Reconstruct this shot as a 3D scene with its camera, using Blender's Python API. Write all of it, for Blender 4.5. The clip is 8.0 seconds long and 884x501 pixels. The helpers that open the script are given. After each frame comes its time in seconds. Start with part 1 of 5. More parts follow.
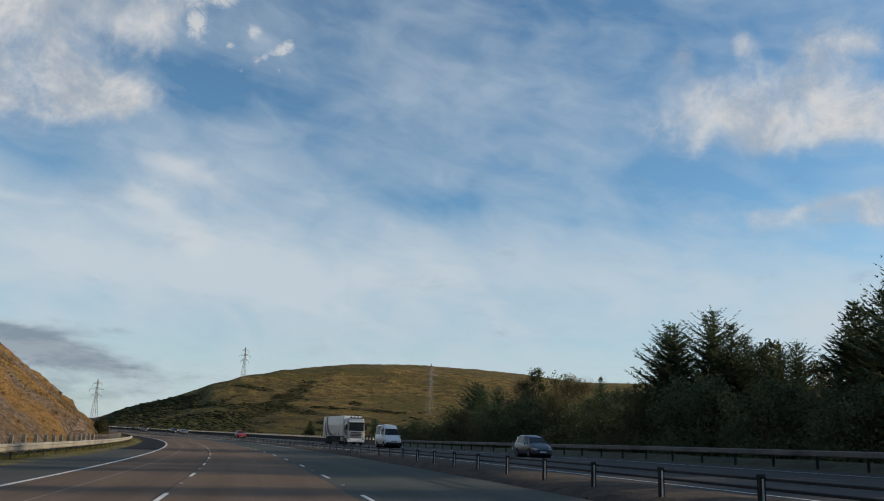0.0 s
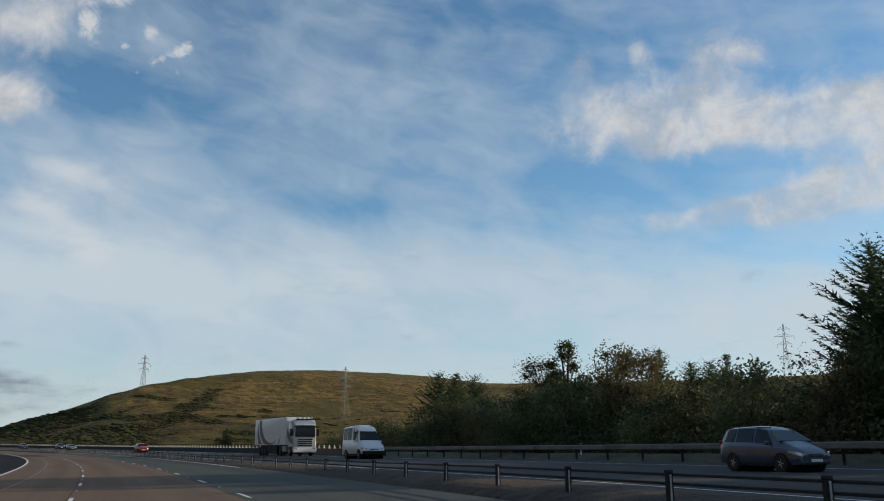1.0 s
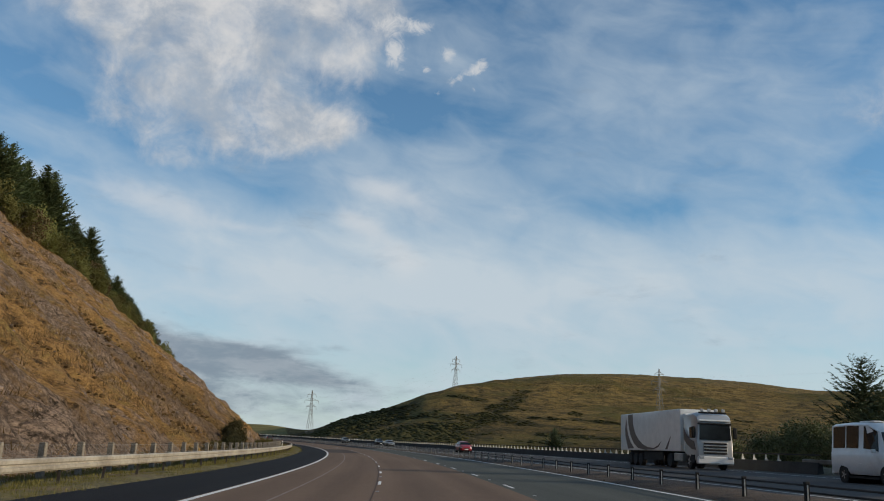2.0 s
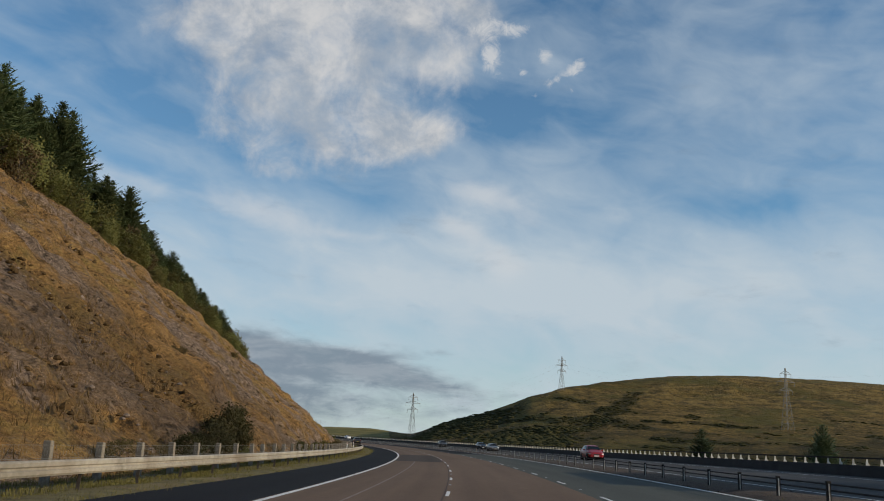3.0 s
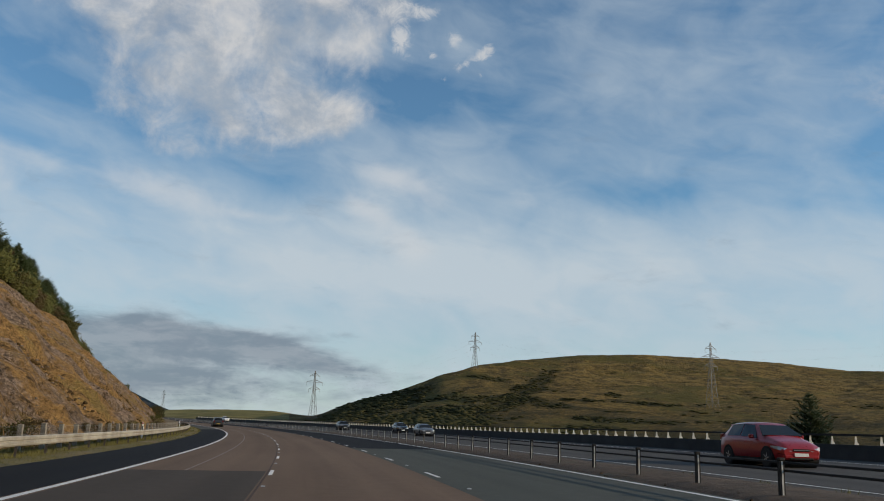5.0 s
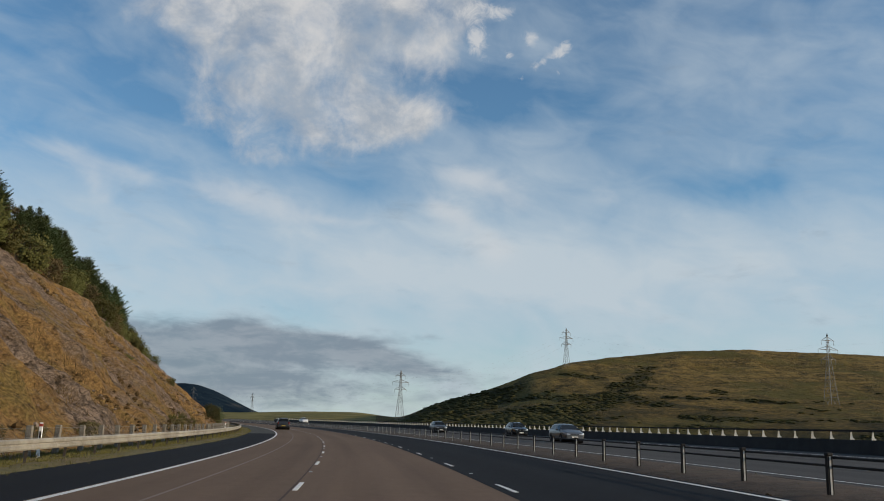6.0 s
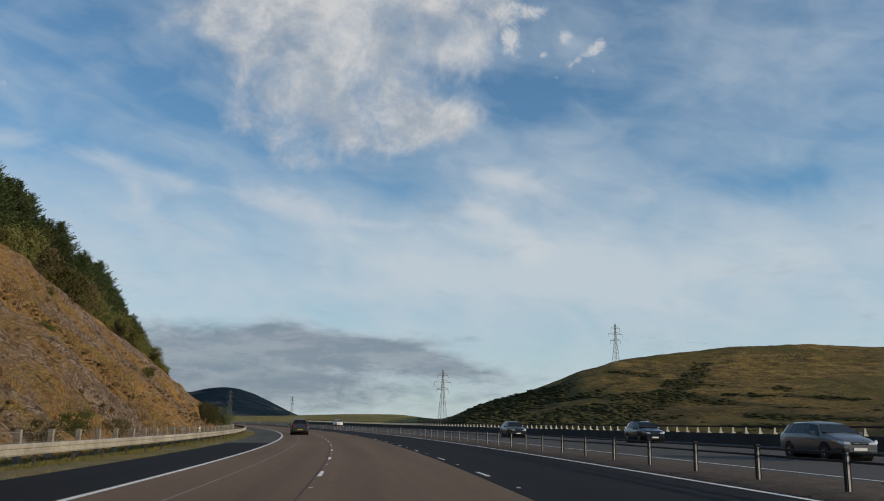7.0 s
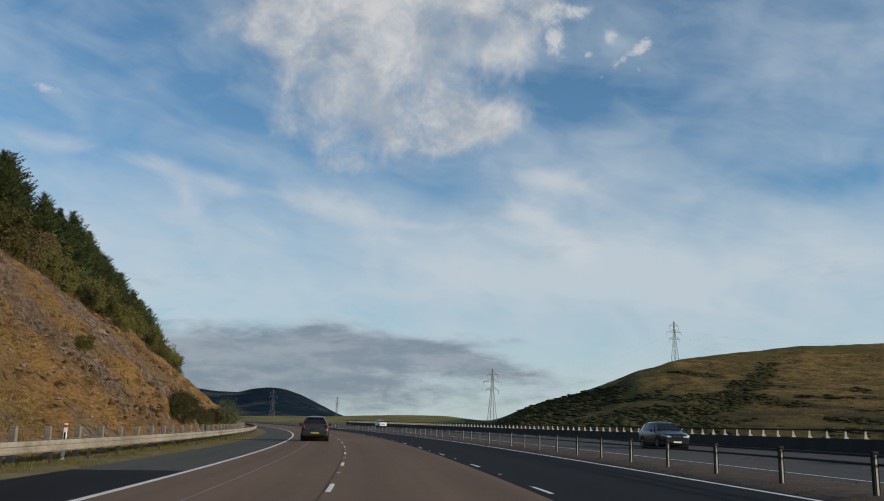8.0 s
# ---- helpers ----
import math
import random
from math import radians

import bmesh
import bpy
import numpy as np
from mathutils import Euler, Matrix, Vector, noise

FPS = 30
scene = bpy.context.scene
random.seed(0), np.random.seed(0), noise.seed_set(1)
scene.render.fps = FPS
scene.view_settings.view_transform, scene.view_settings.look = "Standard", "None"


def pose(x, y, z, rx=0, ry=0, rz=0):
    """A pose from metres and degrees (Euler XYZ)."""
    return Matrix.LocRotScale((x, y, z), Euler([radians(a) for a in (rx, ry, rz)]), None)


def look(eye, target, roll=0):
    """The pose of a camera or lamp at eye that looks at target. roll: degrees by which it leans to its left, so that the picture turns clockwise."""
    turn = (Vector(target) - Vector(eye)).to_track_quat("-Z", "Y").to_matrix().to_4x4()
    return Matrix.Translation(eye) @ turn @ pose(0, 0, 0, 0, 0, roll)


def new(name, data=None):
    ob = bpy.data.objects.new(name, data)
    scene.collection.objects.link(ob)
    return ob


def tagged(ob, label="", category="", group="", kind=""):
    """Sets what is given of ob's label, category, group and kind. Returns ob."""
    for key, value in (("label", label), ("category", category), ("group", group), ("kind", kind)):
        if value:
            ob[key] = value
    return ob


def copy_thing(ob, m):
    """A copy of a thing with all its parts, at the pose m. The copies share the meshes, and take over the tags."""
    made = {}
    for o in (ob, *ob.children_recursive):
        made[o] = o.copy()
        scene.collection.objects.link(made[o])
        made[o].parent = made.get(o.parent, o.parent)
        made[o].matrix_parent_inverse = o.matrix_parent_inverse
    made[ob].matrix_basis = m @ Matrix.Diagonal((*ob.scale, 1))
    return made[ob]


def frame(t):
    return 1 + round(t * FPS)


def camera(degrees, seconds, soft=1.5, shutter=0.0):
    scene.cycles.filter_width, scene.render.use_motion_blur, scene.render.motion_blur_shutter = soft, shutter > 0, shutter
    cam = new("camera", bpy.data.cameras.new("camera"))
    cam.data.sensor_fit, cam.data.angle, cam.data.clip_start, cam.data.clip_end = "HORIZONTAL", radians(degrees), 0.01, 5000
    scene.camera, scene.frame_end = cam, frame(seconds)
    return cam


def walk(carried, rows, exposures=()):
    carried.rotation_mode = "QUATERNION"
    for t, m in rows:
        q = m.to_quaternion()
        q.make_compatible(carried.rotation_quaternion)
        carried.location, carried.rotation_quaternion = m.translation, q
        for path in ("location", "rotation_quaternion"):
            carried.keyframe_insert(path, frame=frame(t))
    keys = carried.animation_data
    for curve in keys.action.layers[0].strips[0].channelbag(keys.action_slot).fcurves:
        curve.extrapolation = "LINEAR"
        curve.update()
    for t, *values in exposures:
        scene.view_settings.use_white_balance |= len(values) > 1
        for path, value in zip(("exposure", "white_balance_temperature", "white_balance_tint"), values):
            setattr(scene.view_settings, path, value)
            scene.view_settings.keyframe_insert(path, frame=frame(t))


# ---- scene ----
cam = camera(55.0, 8.0, soft=1.0)
# seconds, place, yaw to the left, pitch up, roll
ROWS = [
    (0.0, -0.213, 0.000, 1.064, -10.84, 12.63, 1.95),
    (0.2, -0.380, 6.320, 1.047, -13.24, 12.78, 1.40),
    (0.5, -0.695, 15.789, 1.023, -16.01, 12.92, 0.58),
    (0.75, -1.060, 23.680, 1.006, -17.75, 12.99, 0.10),
    (1.0, -1.475, 31.559, 0.991, -17.34, 13.03, -0.14),
    (1.2, -1.850, 37.860, 0.981, -16.01, 13.03, 0.30),
    (1.35, -2.150, 42.585, 0.974, -12.45, 13.03, 0.95),
    (1.5, -2.463, 47.310, 0.967, -7.97, 13.02, 1.58),
    (1.7, -2.930, 53.603, 0.960, -3.40, 13.00, 1.85),
    (2.0, -3.679, 63.041, 0.952, 3.08, 12.97, 2.26),
    (2.2, -4.183, 69.331, 0.948, 5.98, 13.00, 2.60),
    (3.3, -7.880, 103.835, 0.953, 10.18, 12.96, 2.50),
    (3.5, -8.750, 110.084, 0.958, 9.60, 12.97, 3.10),
    (4.0, -10.912, 125.710, 0.977, 3.65, 13.08, 3.50),
    (4.2, -11.794, 131.960, 0.987, 3.10, 13.15, 3.08),
    (5.3, -18.036, 166.106, 1.063, 4.26, 11.80, 1.16),
    (5.5, -19.206, 172.312, 1.082, 5.13, 11.87, 0.95),
    (6.0, -22.727, 187.699, 1.132, 9.23, 11.94, 1.50),
    (6.5, -26.632, 202.991, 1.189, 10.86, 12.01, 1.25),
    (7.0, -30.862, 218.196, 1.254, 11.81, 12.00, 0.97),
    (7.5, -35.383, 233.316, 1.327, 13.10, 12.12, 0.95),
    (8.0, -40.336, 248.298, 1.406, 14.89, 12.05, 1.41),
]


def aimed(x, y, z, yaw, pitch, roll):
    a, b = radians(yaw), radians(pitch)
    way = (-math.sin(a) * math.cos(b), math.cos(a) * math.cos(b), math.sin(b))
    return look((x, y, z), (x + way[0], y + way[1], z + way[2]), roll)


walk(cam, [(r[0], aimed(*r[1:])) for r in ROWS], exposures=[(0.0, 0.0), (2.2, 0.0), (3.3, -0.08), (8.0, -0.06)])

# ---- world and sun ----
SUN_AZ, SUN_EL = -92.0, 14.5          # azimuth to the left of +y; the sun stands to the right
sa, se = radians(SUN_AZ), radians(SUN_EL)
SKY_TINT = (0.98, 1.30, 1.42)
to_sun = Vector((-math.sin(sa) * math.cos(se), math.cos(sa) * math.cos(se), math.sin(se)))
sun = new("sun", bpy.data.lights.new("sun", "SUN"))
sun.data.energy, sun.data.angle, sun.data.color = 4.4, radians(0.6), (1.0, 0.81, 0.57)
sun.matrix_world = look((60, 0, 40), Vector((60, 0, 40)) - to_sun)


class Graph:
    """Short hand for shader nodes: every call returns an output socket."""

    def __init__(self, tree):
        self.t = tree

    def node(self, kind):
        return self.t.nodes.new(kind)

    def put(self, sock, val):
        if isinstance(val, bpy.types.NodeSocket):
            self.t.links.new(val, sock)
        elif isinstance(val, (tuple, list)) and len(val) == 3 and len(sock.default_value) == 4:
            sock.default_value = (*val, 1)
        else:
            sock.default_value = val

    def math(self, op, a, b=0.0, c=0.0, clamp=False):
        n = self.node("ShaderNodeMath")
        n.operation, n.use_clamp = op, clamp
        for s, val in zip(n.inputs, (a, b, c)):
            self.put(s, val)
        return n.outputs[0]

    def vec(self, op, a, b=(0, 0, 0)):
        n = self.node("ShaderNodeVectorMath")
        n.operation = op
        self.put(n.inputs[0], a)
        self.put(n.inputs[1], b)
        return n.outputs[0]

    def noise(self, co, scale, detail=4.0, rough=0.55, distort=0.0):
        n = self.node("ShaderNodeTexNoise")
        self.put(n.inputs["Vector"], co)
        for k, val in (("Scale", scale), ("Detail", detail), ("Roughness", rough), ("Distortion", distort)):
            self.put(n.inputs[k], val)
        return n.outputs["Fac"]

    def ramp(self, fac, lo, hi, smooth=True):
        n = self.node("ShaderNodeMapRange")
        n.interpolation_type = "SMOOTHSTEP" if smooth else "LINEAR"
        for k, val in (("Value", fac), ("From Min", lo), ("From Max", hi)):
            self.put(n.inputs[k], val)
        return n.outputs[0]

    def mix(self, fac, a, b, blend="MIX"):
        n = self.node("ShaderNodeMix")
        n.data_type, n.blend_type = "RGBA", blend
        self.put(n.inputs[0], fac)
        self.put(n.inputs[6], a)
        self.put(n.inputs[7], b)
        return n.outputs[2]

    def xyz(self, co):
        n = self.node("ShaderNodeSeparateXYZ")
        self.put(n.inputs[0], co)
        return n.outputs

    def join(self, x, y, z):
        n = self.node("ShaderNodeCombineXYZ")
        for s, val in zip(n.inputs, (x, y, z)):
            self.put(s, val)
        return n.outputs[0]


world = bpy.data.worlds.new("sky")
scene.world = world
world.use_nodes = True
g = Graph(world.node_tree)
for n in list(world.node_tree.nodes):
    world.node_tree.nodes.remove(n)
sky = g.node("ShaderNodeTexSky")
sky.sky_type, sky.sun_disc, sky.sun_elevation, sky.sun_rotation = "NISHITA", False, se, -sa
sky.altitude, sky.air_density, sky.dust_density, sky.ozone_density = 250.0, 1.0, 0.6, 2.0
way = g.node("ShaderNodeTexCoord").outputs["Generated"]
dx, dy, dz = g.xyz(way)
az = g.math("MULTIPLY", g.math("ARCTAN2", g.math("MULTIPLY", dx, -1.0), dy), 57.296)
el = g.math("MULTIPLY", g.math("ARCSINE", dz), 57.296)
wob = g.math("MULTIPLY", g.math("SUBTRACT", g.noise(way, 9.0, 5.0, 0.6), 0.5), 9.0)
wob2 = g.math("MULTIPLY", g.math("SUBTRACT", g.noise(g.vec("ADD", way, (3.1, 7.7, 1.3)), 16.0, 6.0, 0.65), 0.5), 6.0)


# clouds: azimuth to the left, elevation, half width, half height, tilt, weight
HEAP = [
    (18.2, 27.3, 8.9, 3.5, 0, 1), (11.1, 26.8, 2.6, 2.3, 0, 1), (25.6, 26.5, 3.6, 2, 0, 0.62), (29.6, 26, 3.4, 1.8, 0, 0.32),
    (21, 23.2, 4.4, 1.9, 0, 0.85), (17.5, 21, 3.8, 2.3, 0, 1), (14.9, 19.8, 2.8, 1.7, 0, 0.8), (10.9, 20.8, 3, 1.2, -6, 0.85),
    (22.4, 18.5, 3.2, 1.6, 0, 0.48), (24.2, 22.6, 2.4, 1.8, 0, 0.5), (25.2, 19.6, 1.8, 1.3, 0, 0.45), (19, 31.1, 10.9, 2.9, 0, 1),
    (20.3, 17.3, 3.6, 0.6, 0, 0.3)]
HEAP_RIGHT = [
    (-33.4, 22, 5.9, 2.1, 0, 1), (-32.2, 19.7, 5.1, 1.4, 0, 0.8), (-41.2, 19.9, 4.4, 1.7, -4, 0.9), (-46.2, 19.8, 4.6, 2, 0, 1),
    (-36.7, 24.8, 2.1, 1.5, 0, 0.8), (-27.6, 25.4, 1, 1.6, 20, 0.6), (-31.3, 25.6, 1, 1, 0, 0.6), (-24.9, 21.7, 2.8, 2.2, 0, 0.42),
    (-39.2, 24.7, 0.8, 1, 0, 0.4), (-44.7, 15.5, 7.1, 1.6, -10, 1.15), (-38, 14.8, 7, 0.9, -6, 0.95), (-30.7, 14.9, 3.5, 0.4, 0, 0.35)]
SCRAPS = [
    (7.1, 25.8, 1, 1, 0, 1), (7.7, 27.8, 1.6, 0.7, 0, 0.9), (5.2, 27.7, 0.9, 0.5, 0, 0.8), (4.7, 25, 0.4, 0.3, 0, 0.7), (3.2, 26, 0.6, 0.5, 0, 0.85),
    (1, 25.2, 0.8, 0.5, -20, 1), (2.5, 24.4, 1, 0.3, -25, 0.8), (3.7, 23.5, 0.4, 0.2, 0, 0.5), (1.2, 23.8, 0.2, 0.4, 0, 0.45),
    (41.8, 20.2, 0.5, 0.3, 0, 0.6), (40.7, 20.1, 1, 0.5, 0, 0.35), (25.8, 20.5, 0.8, 0.3, 0, 0.5)]
WISPS = [
    (7.1, 16.8, 2.6, 0.9, 12, 0.9), (9, 14.6, 1.8, 0.8, 25, 0.7), (6, 12.3, 1.9, 1.1, 10, 0.7), (4.2, 15.1, 1.5, 0.8, 15, 0.5),
    (-2.1, 15.4, 1.3, 0.7, 20, 0.35), (23.7, 15.1, 3.3, 0.8, 8, 0.6), (32.8, 16.1, 4.9, 0.9, 10, 0.5), (16.3, 13.6, 2.2, 0.3, 0, 0.4),
    (40.8, 17, 3.9, 1, 15, 0.4), (32.3, 14.5, 2.3, 0.7, 40, 0.4), (20.6, 14.1, 3.5, 0.8, 6, 0.4)]
VEIL = [
    (20, 10.2, 25, 4.2, 0, 0.75), (-2.7, 11, 12.2, 3.1, 4, 0.75), (38.2, 11.1, 8.6, 3.2, 8, 0.55), (-3.1, 21.4, 10, 3.9, 8, 0.14),
    (-11.2, 21.6, 5.9, 4.1, 0, 0.02), (-19.9, 10.9, 12.8, 2.7, 4, 0.6), (-0.9, 11.6, 13.1, 2.9, 4, 0.55), (-11.9, 24.7, 9.4, 4.5, 10, 0.4),
    (-41.5, 9.2, 10.6, 2.4, 0, 0.6), (-36, 7.0, 10, 3.0, 0, 0.5), (8.4, 19.3, 5.5, 4.1, 15, 0.4), (0.8, 17.7, 5.8, 2.2, 15, 0.3), (8.1, 17.9, 4.3, 1.9, 20, 0.35)]
CLEAR = [
    (-9.8, 15.7, 3.4, 1, 0, 0.6), (14.7, 15.8, 3, 1.2, 0, 0.45), (32.8, 20.3, 5.4, 2.2, 0, 0.4), (4.5, 21.9, 6, 1.8, 0, 0.45),
    (40.6, 22.9, 5.9, 1.7, 0, 0.3), (-27.8, 16.9, 5.9, 1.7, 0, 0.6), (-40.8, 11.7, 5.7, 0.9, 0, 0.4), (-17.2, 19.6, 3.6, 1.5, 0, 0.3),
    (15.7, 7.6, 6.1, 0.8, 0, 0.3), (6.1, 23.4, 5.3, 1.7, 0, 0.35)]
BANK = [
    (26.5, 4.9, 7.1, 1.1, 0, 1), (18.3, 5.4, 5.3, 0.9, 5, 0.95), (13.3, 4.7, 3.6, 0.7, 8, 0.68), (23, 2.6, 11.2, 1.6, 0, 1.05),
    (9.2, 3.7, 4.5, 0.4, 4, 0.45), (10, 6.1, 0.8, 0.2, 0, 0.45), (13.6, 6.5, 0.8, 0.2, 0, 0.35), (34.8, 3.9, 7.1, 1.9, 0, 0.9),
    (22.8, 5.8, 2.2, 0.8, 0, 0.7)]
FAR_HEAP = [(-72, 24, 10, 5, 0, 1), (56, 27, 10, 4, 0, 0.9), (-110, 30, 16, 7, 0, 1), (120, 28, 20, 7, 0, 1)]
FAR_BANK = [(50, 4.4, 10, 1.6, 0, 0.9), (100, 5, 25, 1.8, 0, 0.9)]


def total(rows, torn):
    """The summed weight of soft oval patches, 0 outside them, with torn edges."""
    x = g.math("MULTIPLY_ADD", wob, torn, az)
    y = g.math("MULTIPLY_ADD", wob2, 0.6 * torn, el)
    out = 0.0
    for a0, e0, ra, re, tilt, weight in rows:
        c, s = math.cos(radians(tilt)), math.sin(radians(tilt))
        if tilt:
            u = g.math("MULTIPLY_ADD", x, c / ra, g.math("MULTIPLY_ADD", y, s / ra, -(a0 * c + e0 * s) / ra))
            w = g.math("MULTIPLY_ADD", y, c / re, g.math("MULTIPLY_ADD", x, -s / re, -(e0 * c - a0 * s) / re))
        else:
            u = g.math("MULTIPLY_ADD", x, 1 / ra, -a0 / ra)
            w = g.math("MULTIPLY_ADD", y, 1 / re, -e0 / re)
        d2 = g.math("MULTIPLY_ADD", w, w, g.math("MULTIPLY", u, u))
        out = g.math("MULTIPLY_ADD", g.math("POWER", 0.45, d2), weight, out)
    return out


def ragged(patches, grain, amount, lo, hi):
    return g.ramp(g.math("ADD", patches, g.math("MULTIPLY", g.math("SUBTRACT", grain, 0.5), amount)), lo, hi)


fine = g.noise(way, 21.0, 10.0, 0.62, 0.35)
puffs = g.math("ADD", total(HEAP + HEAP_RIGHT, 0.24), total(FAR_HEAP, 0.8))
cum = ragged(g.math("MINIMUM", puffs, 1.0), g.math("ADD", g.math("MULTIPLY", fine, 0.7), g.math("MULTIPLY", g.noise(way, 9.0, 6.0, 0.6, 0.4), 0.3)), 2.3, 0.30, 1.30)
sml = ragged(total(SCRAPS, 0.10), g.noise(way, 60.0, 8.0, 0.66, 0.8), 2.0, 0.36, 1.15)
# thin high veil, drawn out along the wind
cw, sw = math.cos(radians(11)), math.sin(radians(11))
along_wind = g.math("ADD", g.math("MULTIPLY", az, cw), g.math("MULTIPLY", el, sw))
cross_wind = g.math("SUBTRACT", g.math("MULTIPLY", el, cw), g.math("MULTIPLY", az, sw))
streak = g.noise(g.join(g.math("MULTIPLY", along_wind, 0.050), g.math("MULTIPLY", cross_wind, 0.19), 3.7), 1.0, 6.0, 0.50, 0.7)
wool = g.noise(g.join(g.math("MULTIPLY", along_wind, 0.22), g.math("MULTIPLY", cross_wind, 0.42), 1.2), 1.0, 6.0, 0.52, 0.5)
mixed = g.math("ADD", g.math("MULTIPLY", streak, 0.52), g.math("MULTIPLY", wool, 0.48))
wsp = ragged(total(WISPS, 0.30), mixed, 1.5, 0.12, 1.0)
haze = g.math("ADD", g.math("MULTIPLY", g.ramp(el, 20.0, 6.0), 0.38), g.math("MULTIPLY", g.ramp(el, 10.0, 0.5), 0.20))
sheet = g.math("SUBTRACT", total(VEIL, 0.5), total(CLEAR, 0.4))
veil = g.math("ADD", g.math("MULTIPLY", sheet, 0.36), g.math("MULTIPLY", g.math("SUBTRACT", mixed, 0.45), 1.65))
veil = g.math("ADD", g.math("ADD", veil, 0.09), haze)
veil = g.math("MINIMUM", g.math("MAXIMUM", veil, 0.0), 1.0)
layers = g.noise(g.vec("MULTIPLY", way, (1.0, 1.0, 4.5)), 9.0, 8.0, 0.58, 0.4)
bank = g.math("ADD", total(BANK, 0.13), total(FAR_BANK, 0.16))
tufted = g.math("ADD", g.math("MULTIPLY", layers, 0.62), g.math("MULTIPLY", g.noise(g.vec("MULTIPLY", way, (1.0, 1.0, 2.6)), 30.0, 8.0, 0.62, 0.5), 0.38))
bnk = ragged(bank, tufted, 2.1, 0.10, 1.08)
clear = g.mix(1.0, sky.outputs[0], SKY_TINT, "MULTIPLY")
col = g.mix(g.math("MULTIPLY", veil, 0.94), clear, (5.12, 5.86, 6.42))
col = g.mix(g.math("MULTIPLY", wsp, 0.62), col, (6.2, 6.4, 6.6))
body = g.noise(g.vec("ADD", way, (0.02, 0.0, 0.03)), 13.0, 8.0, 0.62, 0.3)
shade = g.mix(g.ramp(body, 0.36, 0.62), (4.2, 4.45, 4.75), (6.35, 6.3, 6.25))
col = g.mix(g.math("MULTIPLY", cum, g.math("ADD", 0.66, g.math("MULTIPLY", g.ramp(body, 0.30, 0.60), 0.27))), col, shade)
col = g.mix(g.math("MULTIPLY", sml, 0.80), col, (6.2, 6.25, 6.3))
col = g.mix(g.math("MULTIPLY", bnk, 0.84), col, g.mix(g.ramp(tufted, 0.40, 0.60), (2.75, 3.15, 3.65), (1.70, 2.20, 2.80)))
bg = g.node("ShaderNodeBackground")
g.put(bg.inputs[0], col)
bg.inputs[1].default_value = 0.105
g.t.links.new(bg.outputs[0], g.node("ShaderNodeOutputWorld").inputs[0])


# ---- materials ----
def surface(name, c1, c2, scale=2.0, rough=0.85, bump=0.3, bump_scale=40.0, c3=None, s3=0.2, f3=(0.5, 0.7), metal=0.0,
            uv=False, stretch=(1, 1, 1), translucent=0.0, random_tint=0.0, spec=0.5, bump_dist=0.02, coat=0.0):
    """Two scales of colour, a third patchy colour, grain in gloss and relief."""
    m = bpy.data.materials.new(name)
    m.use_nodes = True
    q = Graph(m.node_tree)
    b = m.node_tree.nodes["Principled BSDF"]
    tc = q.node("ShaderNodeTexCoord")
    co = q.vec("MULTIPLY", tc.outputs["UV" if uv else "Object"], stretch)
    n1 = q.noise(co, scale, 6.0, 0.6)
    n2 = q.noise(co, scale * 9.0, 3.0, 0.6)
    f = q.ramp(q.math("ADD", q.math("MULTIPLY", n1, 0.65), q.math("MULTIPLY", n2, 0.35)), 0.34, 0.66)
    c = q.mix(f, c1, c2)
    if c3:
        n3 = q.noise(q.vec("ADD", co, (5.3, 1.7, 2.2)), s3, 5.0, 0.62, 0.4)
        c = q.mix(q.ramp(n3, *f3), c, c3)
    if random_tint:
        rnd = q.node("ShaderNodeNewGeometry").outputs["Random Per Island"]
        c = q.mix(q.math("MULTIPLY", rnd, random_tint), c, c2)
        oi = q.node("ShaderNodeObjectInfo").outputs["Random"]
        hs = q.node("ShaderNodeHueSaturation")
        q.put(hs.inputs["Value"], q.math("ADD", 0.72, q.math("MULTIPLY", oi, 0.56)))
        q.put(hs.inputs["Hue"], q.math("ADD", 0.485, q.math("MULTIPLY", oi, 0.03)))
        q.put(hs.inputs["Color"], c)
        c = hs.outputs[0]
    q.put(b.inputs["Base Color"], c)
    q.put(b.inputs["Roughness"], q.math("ADD", rough - 0.08, q.math("MULTIPLY", n2, 0.16), clamp=True))
    b.inputs["Metallic"].default_value = metal
    b.inputs["Specular IOR Level"].default_value = spec
    b.inputs["Coat Weight"].default_value = coat
    if bump:
        bn = q.node("ShaderNodeBump")
        bn.inputs["Strength"].default_value = bump
        bn.inputs["Distance"].default_value = bump_dist
        q.put(bn.inputs["Height"], q.math("ADD", q.noise(co, bump_scale, 5.0, 0.65), q.math("MULTIPLY", n1, 1.5)))
        q.put(b.inputs["Normal"], bn.outputs[0])
    if translucent:
        tr = q.node("ShaderNodeBsdfTranslucent")
        q.put(tr.inputs[0], c)
        mx = q.node("ShaderNodeMixShader")
        mx.inputs[0].default_value = translucent
        q.t.links.new(b.outputs[0], mx.inputs[1])
        q.t.links.new(tr.outputs[0], mx.inputs[2])
        q.t.links.new(mx.outputs[0], m.node_tree.nodes["Material Output"].inputs[0])
    return m


